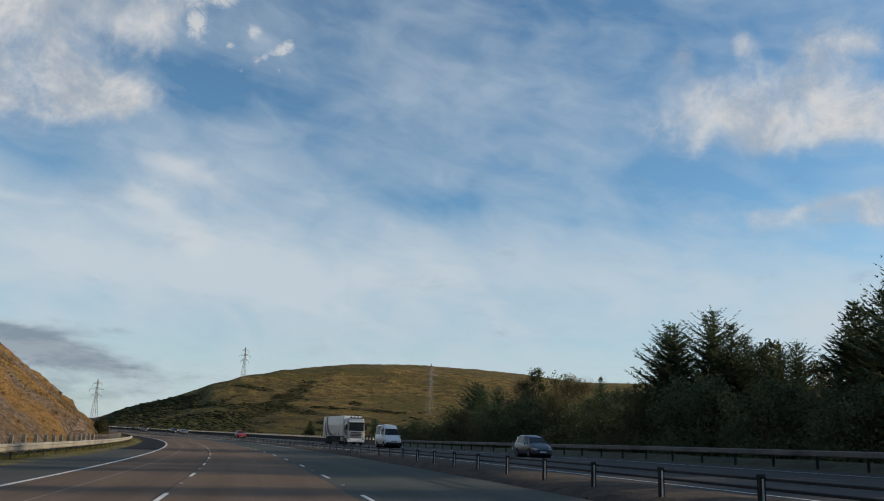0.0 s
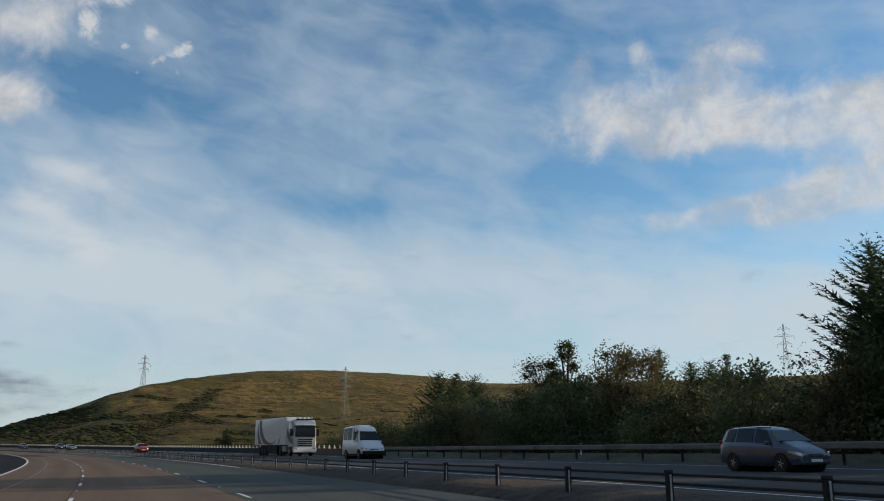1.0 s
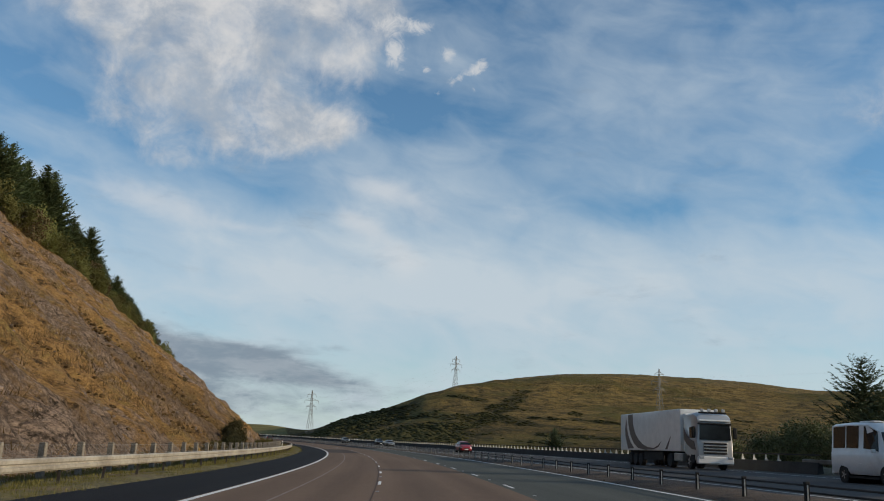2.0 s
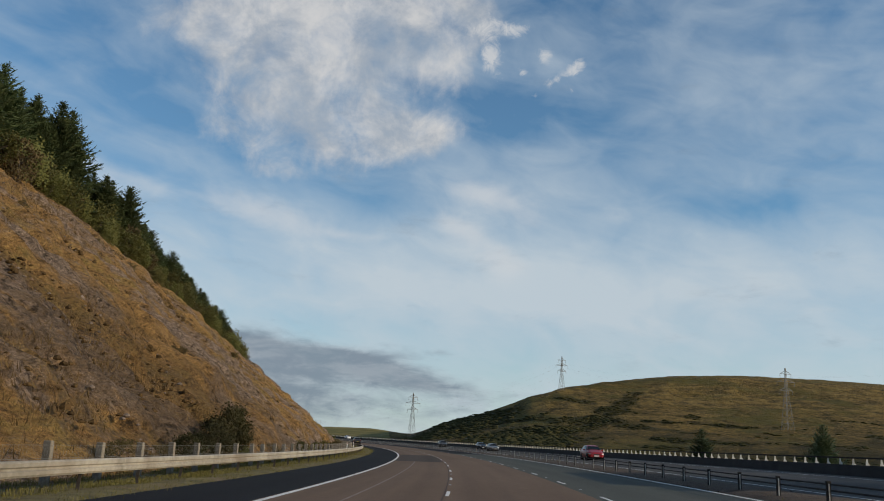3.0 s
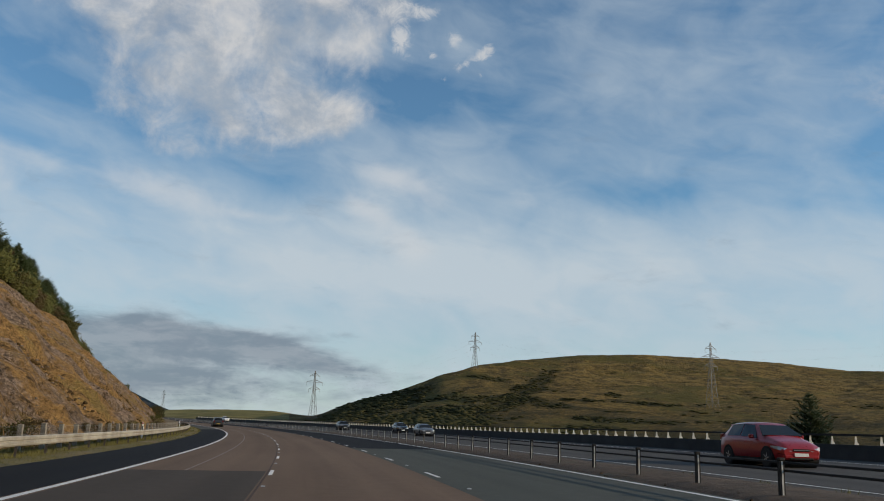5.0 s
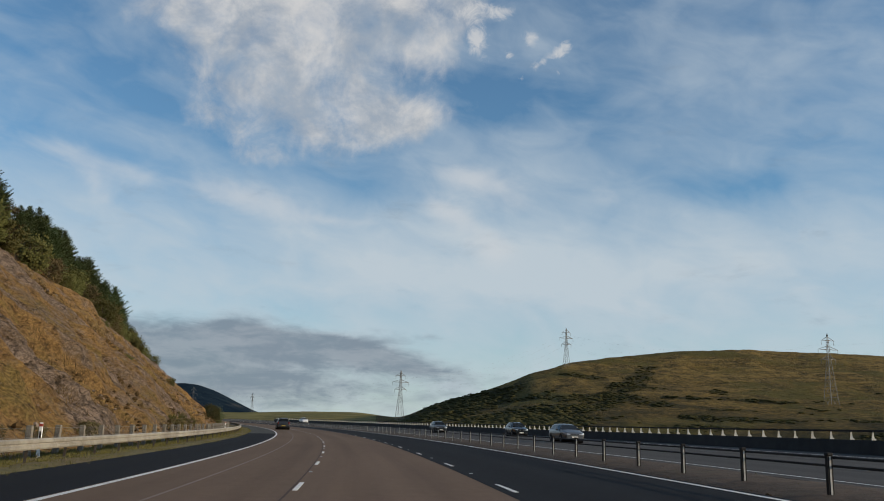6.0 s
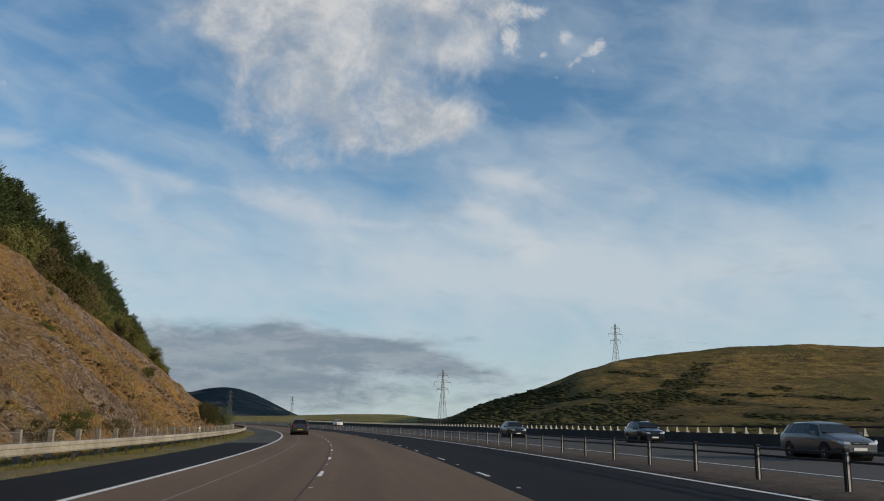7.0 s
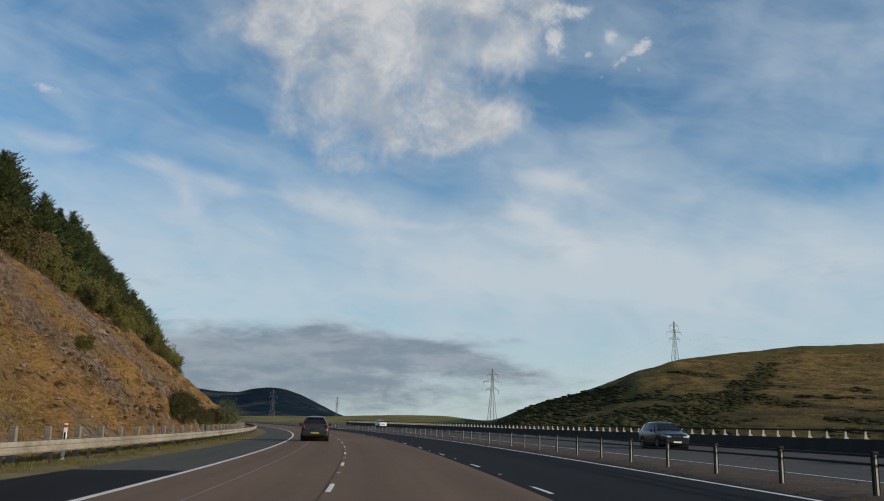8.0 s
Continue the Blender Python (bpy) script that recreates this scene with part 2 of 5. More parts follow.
def road_surface(name, dark, light, seam=(0.02, 0.02, 0.02), amount=0.5):
    """Chipped asphalt laid out in road metres: x across, y along; wheel tracks, patches, fine stone."""
    m = bpy.data.materials.new(name)
    m.use_nodes = True
    q = Graph(m.node_tree)
    b = m.node_tree.nodes["Principled BSDF"]
    uv = q.node("ShaderNodeTexCoord").outputs["UV"]
    u, s, _ = q.xyz(uv)
    chip = q.noise(uv, 55.0, 2.0, 0.7)
    mid = q.noise(uv, 3.0, 5.0, 0.65)
    along = q.noise(q.vec("MULTIPLY", uv, (1.4, 0.018, 1.0)), 1.0, 4.0, 0.6)
    patch = q.noise(q.vec("MULTIPLY", uv, (0.22, 0.05, 1.0)), 1.0, 3.0, 0.5)
    track = q.math("COSINE", q.math("MULTIPLY", u, 2 * math.pi / 1.825))
    f = q.math("ADD", q.math("MULTIPLY", mid, 0.45), q.math("MULTIPLY", along, 0.75))
    f = q.math("ADD", f, q.math("MULTIPLY", patch, 0.45))
    f = q.math("ADD", f, q.math("MULTIPLY", track, 0.06))
    c = q.mix(q.ramp(f, 0.45, 1.15), dark, light)
    c = q.mix(q.math("MULTIPLY", q.ramp(chip, 0.58, 0.75), 0.45), c, tuple(min(1, x * 2.1) for x in light))
    c = q.mix(q.math("MULTIPLY", q.ramp(chip, 0.42, 0.25), amount), c, seam)
    q.put(b.inputs["Base Color"], c)
    q.put(b.inputs["Roughness"], q.math("ADD", 0.72, q.math("MULTIPLY", along, 0.22)))
    b.inputs["Specular IOR Level"].default_value = 0.05
    bn = q.node("ShaderNodeBump")
    bn.inputs["Strength"].default_value, bn.inputs["Distance"].default_value = 0.5, 0.006
    q.put(bn.inputs["Height"], chip)
    q.put(b.inputs["Normal"], bn.outputs[0])
    return m


RED = road_surface("red_chip_asphalt", (0.124, 0.087, 0.063), (0.202, 0.143, 0.106))
LANE3_OLD = road_surface("worn_grey_asphalt", (0.067, 0.072, 0.065), (0.102, 0.108, 0.098))
DARK = road_surface("new_black_asphalt", (0.0135, 0.0143, 0.0168), (0.0225, 0.0237, 0.0272))
GREYOLD = road_surface("bleached_asphalt", (0.068, 0.070, 0.064), (0.105, 0.105, 0.096))
PATCH = road_surface("faded_patch", (0.062, 0.052, 0.045), (0.096, 0.081, 0.070))
OPP = road_surface("opposite_asphalt", (0.062, 0.060, 0.059), (0.094, 0.091, 0.089))
PAINT = surface("road_paint", (0.62, 0.62, 0.60), (0.80, 0.80, 0.78), 3.0, 0.6, 0.2, 60.0, (0.38, 0.36, 0.34), 1.3, (0.55, 0.8))
PAINT_WORN = surface("worn_paint", (0.14, 0.14, 0.135), (0.26, 0.26, 0.25), 3.0, 0.7, 0.2, 60.0, (0.08, 0.08, 0.078), 1.3, (0.5, 0.75))
SEAM = surface("bitumen_seam", (0.078, 0.054, 0.044), (0.105, 0.073, 0.060), 2.0, 0.8, spec=0.1)
PALE_SEAM = surface("worn_joint", (0.170, 0.125, 0.105), (0.225, 0.170, 0.145), 1.0, 0.8, 0.2)
SOIL = surface("reserve_soil", (0.026, 0.016, 0.010), (0.084, 0.053, 0.034), 2.2, 0.95, 0.9, 14.0, (0.045, 0.046, 0.018), 0.35, (0.58, 0.75), bump_dist=0.05)
# grass of the far bank, its colour lowered for the trees' shadow
VERGE_DARK = surface("shade_toned_grass", (0.050, 0.050, 0.028), (0.115, 0.104, 0.056), 1.4, 0.95, 0.9, 16.0, (0.050, 0.042, 0.027), 0.3, (0.48, 0.66), bump_dist=0.06)
GRASS = surface("verge_grass", (0.066, 0.058, 0.022), (0.170, 0.142, 0.050), 1.4, 0.95, 0.9, 16.0, (0.150, 0.110, 0.056), 0.3, (0.48, 0.66), bump_dist=0.06)
MOOR = bpy.data.materials.new("moor_grass")
# blue is put into the mountain's colour, since no haze is built
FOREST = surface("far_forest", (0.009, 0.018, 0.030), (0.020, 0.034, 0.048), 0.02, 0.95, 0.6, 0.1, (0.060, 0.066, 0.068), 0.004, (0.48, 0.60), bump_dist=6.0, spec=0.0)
SLOPE = bpy.data.materials.new("cutting_face")
FIELD = surface("far_pasture", (0.085, 0.078, 0.024), (0.240, 0.195, 0.066), 0.02, 0.95, 0.6, 0.4, (0.120, 0.112, 0.040), 0.008, (0.50, 0.62), bump_dist=0.5, spec=0.1)
STEEL = surface("galvanised_steel", (0.30, 0.31, 0.31), (0.46, 0.46, 0.45), 1.2, 0.5, 0.15, 30.0, (0.27, 0.23, 0.19), 0.5, (0.58, 0.8), metal=0.75)
BEAM = surface("weathered_beam", (0.185, 0.168, 0.136), (0.37, 0.342, 0.288), 0.8, 0.6, 0.15, 25.0, (0.17, 0.14, 0.105), 0.35, (0.50, 0.75), metal=0.2)
RUSTY = surface("rust_stained_post", (0.040, 0.033, 0.026), (0.090, 0.072, 0.054), 1.5, 0.75, 0.2, 25.0, (0.060, 0.036, 0.022), 1.0, (0.50, 0.72), metal=0.1)
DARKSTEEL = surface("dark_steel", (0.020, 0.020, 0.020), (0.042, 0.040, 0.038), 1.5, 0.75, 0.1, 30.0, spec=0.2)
CONCRETE = surface("fence_concrete", (0.12, 0.108, 0.088), (0.23, 0.205, 0.17), 2.5, 0.9, 0.5, 40.0, (0.13, 0.12, 0.08), 1.2, (0.52, 0.7))
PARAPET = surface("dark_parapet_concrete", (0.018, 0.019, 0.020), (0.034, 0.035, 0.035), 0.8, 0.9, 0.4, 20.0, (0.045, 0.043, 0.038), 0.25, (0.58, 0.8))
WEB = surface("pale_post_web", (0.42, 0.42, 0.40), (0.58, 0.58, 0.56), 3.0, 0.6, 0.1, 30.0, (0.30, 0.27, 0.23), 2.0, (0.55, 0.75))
WHITE = surface("white_plastic", (0.74, 0.74, 0.72), (0.84, 0.84, 0.82), 3.0, 0.5, 0.1, 30.0)
FLARE = surface("translucent_white_blade", (0.80, 0.79, 0.75), (0.88, 0.87, 0.84), 3.0, 0.5, 0.05, 30.0, translucent=0.85)
REDPAINT = surface("red_reflector", (0.26, 0.03, 0.02), (0.36, 0.05, 0.03), 3.0, 0.4, 0.0)
BARK = surface("bark", (0.055, 0.042, 0.030), (0.11, 0.085, 0.06), 3.0, 0.95, 0.8, 20.0)
CONIFER = surface("conifer_needles", (0.054, 0.078, 0.047), (0.125, 0.158, 0.085), 1.2, 0.85, 0.0, random_tint=0.6, translucent=0.22, spec=0.2)
# the conifer needles again, tinted yellower for sun falling on the crest
CREST = surface("crest_needles", (0.044, 0.066, 0.032), (0.115, 0.142, 0.062), 1.2, 0.85, 0.0, random_tint=0.6, translucent=0.25, spec=0.2)
LEAF = surface("broad_leaves", (0.050, 0.064, 0.031), (0.120, 0.132, 0.060), 1.0, 0.8, 0.0, random_tint=0.6, translucent=0.26, spec=0.25)
LEAF_SLOPE = surface("scrub_leaves", (0.062, 0.072, 0.024), (0.155, 0.150, 0.050), 1.0, 0.8, 0.0, random_tint=0.7, translucent=0.42, spec=0.2)
LEAF_DRY = surface("autumn_leaves", (0.078, 0.066, 0.032), (0.150, 0.118, 0.056), 1.0, 0.85, 0.0, random_tint=0.7, translucent=0.3, spec=0.2)
BRACKEN = surface("bracken", (0.085, 0.053, 0.025), (0.185, 0.122, 0.055), 1.0, 0.95, 0.0, random_tint=0.8, translucent=0.25, spec=0.1)
TUFT = surface("rough_grass", (0.064, 0.060, 0.021), (0.160, 0.140, 0.050), 1.0, 0.95, 0.0, random_tint=0.8, translucent=0.3, spec=0.1)
SCRUB = surface("dark_scrub", (0.032, 0.032, 0.014), (0.064, 0.058, 0.024), 0.05, 0.95, 0.0, random_tint=0.25, spec=0.05)
BRAMBLE = surface("bramble_leaves", (0.026, 0.029, 0.014), (0.074, 0.070, 0.030), 1.0, 0.85, 0.0, random_tint=0.7, translucent=0.3, spec=0.15)
HEATHER = surface("heather", (0.030, 0.022, 0.013), (0.115, 0.074, 0.032), 1.2, 0.95, 0.0, random_tint=0.7, spec=0.05)
ROCK = surface("loose_rock", (0.120, 0.090, 0.068), (0.230, 0.176, 0.138), 1.5, 0.9, 0.7, 12.0, (0.22, 0.13, 0.06), 0.7, (0.5, 0.7), bump_dist=0.05)
GRAVEL = surface("brown_gravel", (0.030, 0.019, 0.013), (0.095, 0.066, 0.046), 3.0, 0.95, 0.0, random_tint=0.5, spec=0.1)
# weathered like BEAM, but darkened to stand for the wood's shade
RAIL_FAR = surface("shade_toned_beam", (0.13, 0.125, 0.115), (0.21, 0.20, 0.185), 0.8, 0.65, 0.15, 25.0, (0.09, 0.08, 0.065), 0.35, (0.5, 0.75), metal=0.3)
PYLON = surface("pylon_steel", (0.085, 0.09, 0.095), (0.14, 0.145, 0.15), 0.4, 0.6, 0.0, metal=0.3)
RUBBER = surface("tyre_rubber", (0.012, 0.012, 0.012), (0.025, 0.025, 0.025), 6.0, 0.85, 0.2, 60.0)
RIM = surface("alloy_rim", (0.35, 0.35, 0.36), (0.5, 0.5, 0.5), 6.0, 0.35, 0.0, metal=0.9)
TRIM = surface("black_trim", (0.010, 0.010, 0.011), (0.024, 0.024, 0.024), 6.0, 0.65, 0.0, spec=0.15)
LAMP = surface("lamp_lens", (0.40, 0.42, 0.44), (0.60, 0.61, 0.62), 8.0, 0.12, 0.0, metal=0.3)
TAIL = surface("tail_lens", (0.13, 0.010, 0.010), (0.20, 0.014, 0.012), 8.0, 0.18, 0.0)
PLATE_Y = surface("yellow_plate", (0.34, 0.26, 0.05), (0.42, 0.32, 0.06), 8.0, 0.4, 0.0)
PLATE_W = surface("white_plate", (0.72, 0.72, 0.70), (0.8, 0.8, 0.78), 8.0, 0.4, 0.0)
GLASS = surface("tinted_glass", (0.010, 0.012, 0.014), (0.018, 0.021, 0.024), 2.0, 0.12, 0.0, spec=0.3)


def car_paint(name, c, metal=0.4, rough=0.3):
    return surface(name, c, tuple(min(1, x * 1.15) for x in c), 1.5, rough, 0.0, c3=tuple(x * 0.72 for x in c), s3=0.9, f3=(0.55, 0.85), metal=metal, coat=0.5)


# moorland: straw on the heights, olive rough grass, dark bracken and heather patches mostly low down
MOOR.use_nodes = True
q = Graph(MOOR.node_tree)
co = q.node("ShaderNodeTexCoord").outputs["Object"]
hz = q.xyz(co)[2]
wide = q.noise(q.vec("MULTIPLY", co, (1.0, 1.0, 2.5)), 0.012, 6.0, 0.62, 0.6)
mid = q.noise(co, 0.06, 6.0, 0.66, 0.3)
tuft = q.noise(co, 0.40, 8.0, 0.78)
c = q.mix(q.ramp(q.math("ADD", q.math("MULTIPLY", mid, 0.45), q.math("MULTIPLY", tuft, 0.55)), 0.40, 0.58), (0.036, 0.029, 0.011), (0.252, 0.166, 0.051))
c = q.mix(q.ramp(q.math("ADD", wide, q.math("MULTIPLY", mid, 0.25)), 0.61, 0.76), c, q.mix(tuft, (0.036, 0.035, 0.010), (0.160, 0.128, 0.034)))
tussock = q.ramp(q.math("ADD", q.math("MULTIPLY", q.noise(q.vec("MULTIPLY", co, (1.0, 1.0, 2.0)), 0.13, 8.0, 0.68, 0.5), 0.75), q.math("MULTIPLY", tuft, 0.25)), 0.50, 0.60)
c = q.mix(q.math("MULTIPLY", tussock, 0.62), c, (0.040, 0.034, 0.012))
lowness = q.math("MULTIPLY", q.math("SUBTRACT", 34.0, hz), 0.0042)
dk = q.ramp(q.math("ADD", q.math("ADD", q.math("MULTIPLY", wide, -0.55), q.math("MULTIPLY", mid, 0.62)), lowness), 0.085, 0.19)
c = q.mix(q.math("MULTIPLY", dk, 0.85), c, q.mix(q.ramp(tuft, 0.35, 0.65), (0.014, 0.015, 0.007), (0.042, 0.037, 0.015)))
at_ = q.node("ShaderNodeAttribute")
at_.attribute_name = "thicket"
gorse = q.ramp(q.math("ADD", at_.outputs["Fac"], q.math("MULTIPLY", q.math("SUBTRACT", q.math("ADD", mid, tuft), 1.0), 1.3)), 0.10, 0.72)
c = q.mix(q.math("MULTIPLY", gorse, 0.88), c, q.mix(q.ramp(tuft, 0.35, 0.68), (0.016, 0.017, 0.008), (0.058, 0.052, 0.021)))
bs = MOOR.node_tree.nodes["Principled BSDF"]
q.put(bs.inputs["Base Color"], c)
bs.inputs["Roughness"].default_value = 0.95
bs.inputs["Specular IOR Level"].default_value = 0.1
bn = q.node("ShaderNodeBump")
bn.inputs["Strength"].default_value, bn.inputs["Distance"].default_value = 1.0, 3.0
q.put(bn.inputs["Height"], q.math("ADD", q.math("MULTIPLY", mid, 1.2), q.math("MULTIPLY", tuft, 0.5)))
q.put(bs.inputs["Normal"], bn.outputs[0])

# rock, bracken and grass run down the cutting in streaks; x along the road, y up the face
SLOPE.use_nodes = True
q = Graph(SLOPE.node_tree)
uv = q.node("ShaderNodeTexCoord").outputs["UV"]
slant = q.node("ShaderNodeMapping")
slant.inputs["Rotation"].default_value = (0, 0, radians(9))
slant.inputs["Scale"].default_value = (1.0, 0.42, 1.0)
q.put(slant.inputs["Vector"], uv)
us, uh, _ = q.xyz(uv)
big = q.noise(slant.outputs[0], 0.11, 5.0, 0.6, 0.3)
run = q.noise(slant.outputs[0], 0.80, 8.0, 0.72)
fleck = q.noise(uv, 2.6, 8.0, 0.76)
grit = q.noise(uv, 9.0, 4.0, 0.7)
crumb = q.noise(uv, 4.6, 6.0, 0.72)
clot = q.noise(uv, 0.90, 7.0, 0.68)
tone = q.math("ADD", q.math("MULTIPLY", crumb, 0.5), q.math("MULTIPLY", clot, 0.5))
c = q.mix(q.ramp(tone, 0.38, 0.61), (0.130, 0.080, 0.036), (0.465, 0.298, 0.124))
olive = q.math("ADD", q.math("MULTIPLY", q.noise(uv, 0.14, 5.0, 0.6), 0.55), q.math("MULTIPLY", clot, 0.45))
c = q.mix(q.ramp(olive, 0.48, 0.60), c, q.mix(q.ramp(crumb, 0.32, 0.68), (0.115, 0.090, 0.034), (0.390, 0.285, 0.103)))
stone = q.math("ADD", q.math("MULTIPLY", grit, 0.35), q.math("ADD", q.math("MULTIPLY", fleck, 0.4), q.math("MULTIPLY", run, 0.25)))
rock = q.mix(q.ramp(stone, 0.40, 0.60), (0.088, 0.069, 0.061), (0.440, 0.350, 0.302))
cell = q.node("ShaderNodeTexVoronoi")
cell.feature = "DISTANCE_TO_EDGE"
cell.inputs["Scale"].default_value = 1.5
q.put(cell.inputs["Vector"], q.vec("ADD", q.vec("MULTIPLY", slant.outputs[0], (1.0, 1.5, 1.0)), q.join(q.math("MULTIPLY", crumb, 0.5), q.math("MULTIPLY", fleck, 0.5), 0.0)))
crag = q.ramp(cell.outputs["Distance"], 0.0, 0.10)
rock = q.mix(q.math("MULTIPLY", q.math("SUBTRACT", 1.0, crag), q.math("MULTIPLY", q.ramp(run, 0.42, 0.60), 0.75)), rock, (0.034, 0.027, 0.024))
where = q.math("ADD", q.math("MULTIPLY", big, 0.64), q.math("ADD", q.math("MULTIPLY", run, 0.28), q.math("MULTIPLY", clot, 0.22)))
bare = q.ramp(where, 0.535, 0.625)
c = q.mix(bare, c, rock)
# dark heather brown in patches, thickest over one stretch of the foot
heath = q.math("MULTIPLY", q.math("MULTIPLY", q.ramp(us, 114.0, 134.0), q.ramp(us, 180.0, 150.0)), q.ramp(uh, 24.0, 9.0))
heath = q.math("ADD", q.math("MULTIPLY", heath, 0.17), q.math("ADD", q.math("MULTIPLY", olive, 0.55), q.math("MULTIPLY", run, 0.35)))
c = q.mix(q.math("MULTIPLY", q.ramp(heath, 0.53, 0.64), 0.66), c, q.mix(q.ramp(tone, 0.38, 0.62), (0.036, 0.026, 0.017), (0.170, 0.112, 0.052)))
# darkens the hollows of the relief: shade painted into the face's colour
hollow_shade = q.math("ADD", q.math("MULTIPLY", clot, 0.5), q.math("MULTIPLY", fleck, 0.5))
c = q.mix(q.math("MULTIPLY", q.ramp(hollow_shade, 0.475, 0.385), 0.88), c, (0.028, 0.021, 0.014))
chips = q.math("ADD", q.math("MULTIPLY", grit, 0.6), q.math("MULTIPLY", fleck, 0.4))
c = q.mix(q.math("MULTIPLY", q.ramp(chips, 0.57, 0.68), 0.70), c, (0.46, 0.37, 0.28))
bs = SLOPE.node_tree.nodes["Principled BSDF"]
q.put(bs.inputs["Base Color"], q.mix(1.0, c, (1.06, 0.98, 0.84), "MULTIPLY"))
bs.inputs["Roughness"].default_value = 0.95
bs.inputs["Specular IOR Level"].default_value = 0.2
bn = q.node("ShaderNodeBump")
bn.inputs["Strength"].default_value, bn.inputs["Distance"].default_value = 1.0, 0.6
knobs = q.math("ADD", q.math("MULTIPLY", clot, 1.3), q.math("ADD", q.math("MULTIPLY", crumb, 1.0), q.math("MULTIPLY", fleck, 0.7)))
q.put(bn.inputs["Height"], q.math("ADD", knobs, q.math("MULTIPLY", q.math("MULTIPLY", crag, bare), 0.35)))
q.put(bs.inputs["Normal"], bn.outputs[0])


# ---- the line of the road ----
K0, K1, G0, KV, CF = 0.001195, 0.547e-6, -0.0026, 3.16e-5, 0.0098   # curvature, its growth, grade, sag, crossfall
_ss = np.arange(-400.0, 1400.5, 0.5)
_th = K0 * _ss + K1 * np.minimum(_ss, 700.0) ** 2 / 2
_mid = (_th[1:] + _th[:-1]) / 2
_cx = np.concatenate([[0], np.cumsum(-np.sin(_mid) * 0.5)])
_cy = np.concatenate([[0], np.cumsum(np.cos(_mid) * 0.5)])
_cx, _cy = _cx - _cx[800], _cy - _cy[800]


def level(s, o=0.0):
    """Height of the road plane at s metres along and o metres to the right of the middle lane."""
    s = np.clip(s, -400, 520)
    raised = np.interp(s, [-400, 50, 100, 520], [0.15, 0.15, 0.0, 0.0]) * np.clip((np.asarray(o) - 6.0) / 1.2, 0, 1)
    return G0 * s + KV * s * s / 2 + CF * np.clip(o, -12, 27) + raised


def at(s, o, z=0.0):
    """World place of road metres, with z above the road plane."""
    th = np.interp(s, _ss, _th)
    return (np.interp(s, _ss, _cx) + np.cos(th) * o, np.interp(s, _ss, _cy) + np.sin(th) * o, level(s, o) + z)


def on_road(s, o, z=0.0, turn=0.0):
    """A pose that stands on the road, its y axis along it."""
    x, y, h = at(s, o, z)
    return pose(float(x), float(y), float(h), 0, 0, math.degrees(float(np.interp(s, _ss, _th))) + turn)


def road_coords(x, y):
    """Road metres of world places, as arrays."""
    s, o = np.empty(len(x)), np.empty(len(x))
    px, py, pt, ps = _cx[::8], _cy[::8], _th[::8], _ss[::8]
    for i in range(0, len(x), 4000):
        d = (x[i:i + 4000, None] - px) ** 2 + (y[i:i + 4000, None] - py) ** 2
        j = d.argmin(1)
        ex, ey = x[i:i + 4000] - px[j], y[i:i + 4000] - py[j]
        s[i:i + 4000] = ps[j] - ex * np.sin(pt[j]) + ey * np.cos(pt[j])
        o[i:i + 4000] = ex * np.cos(pt[j]) + ey * np.sin(pt[j])
    return s, o


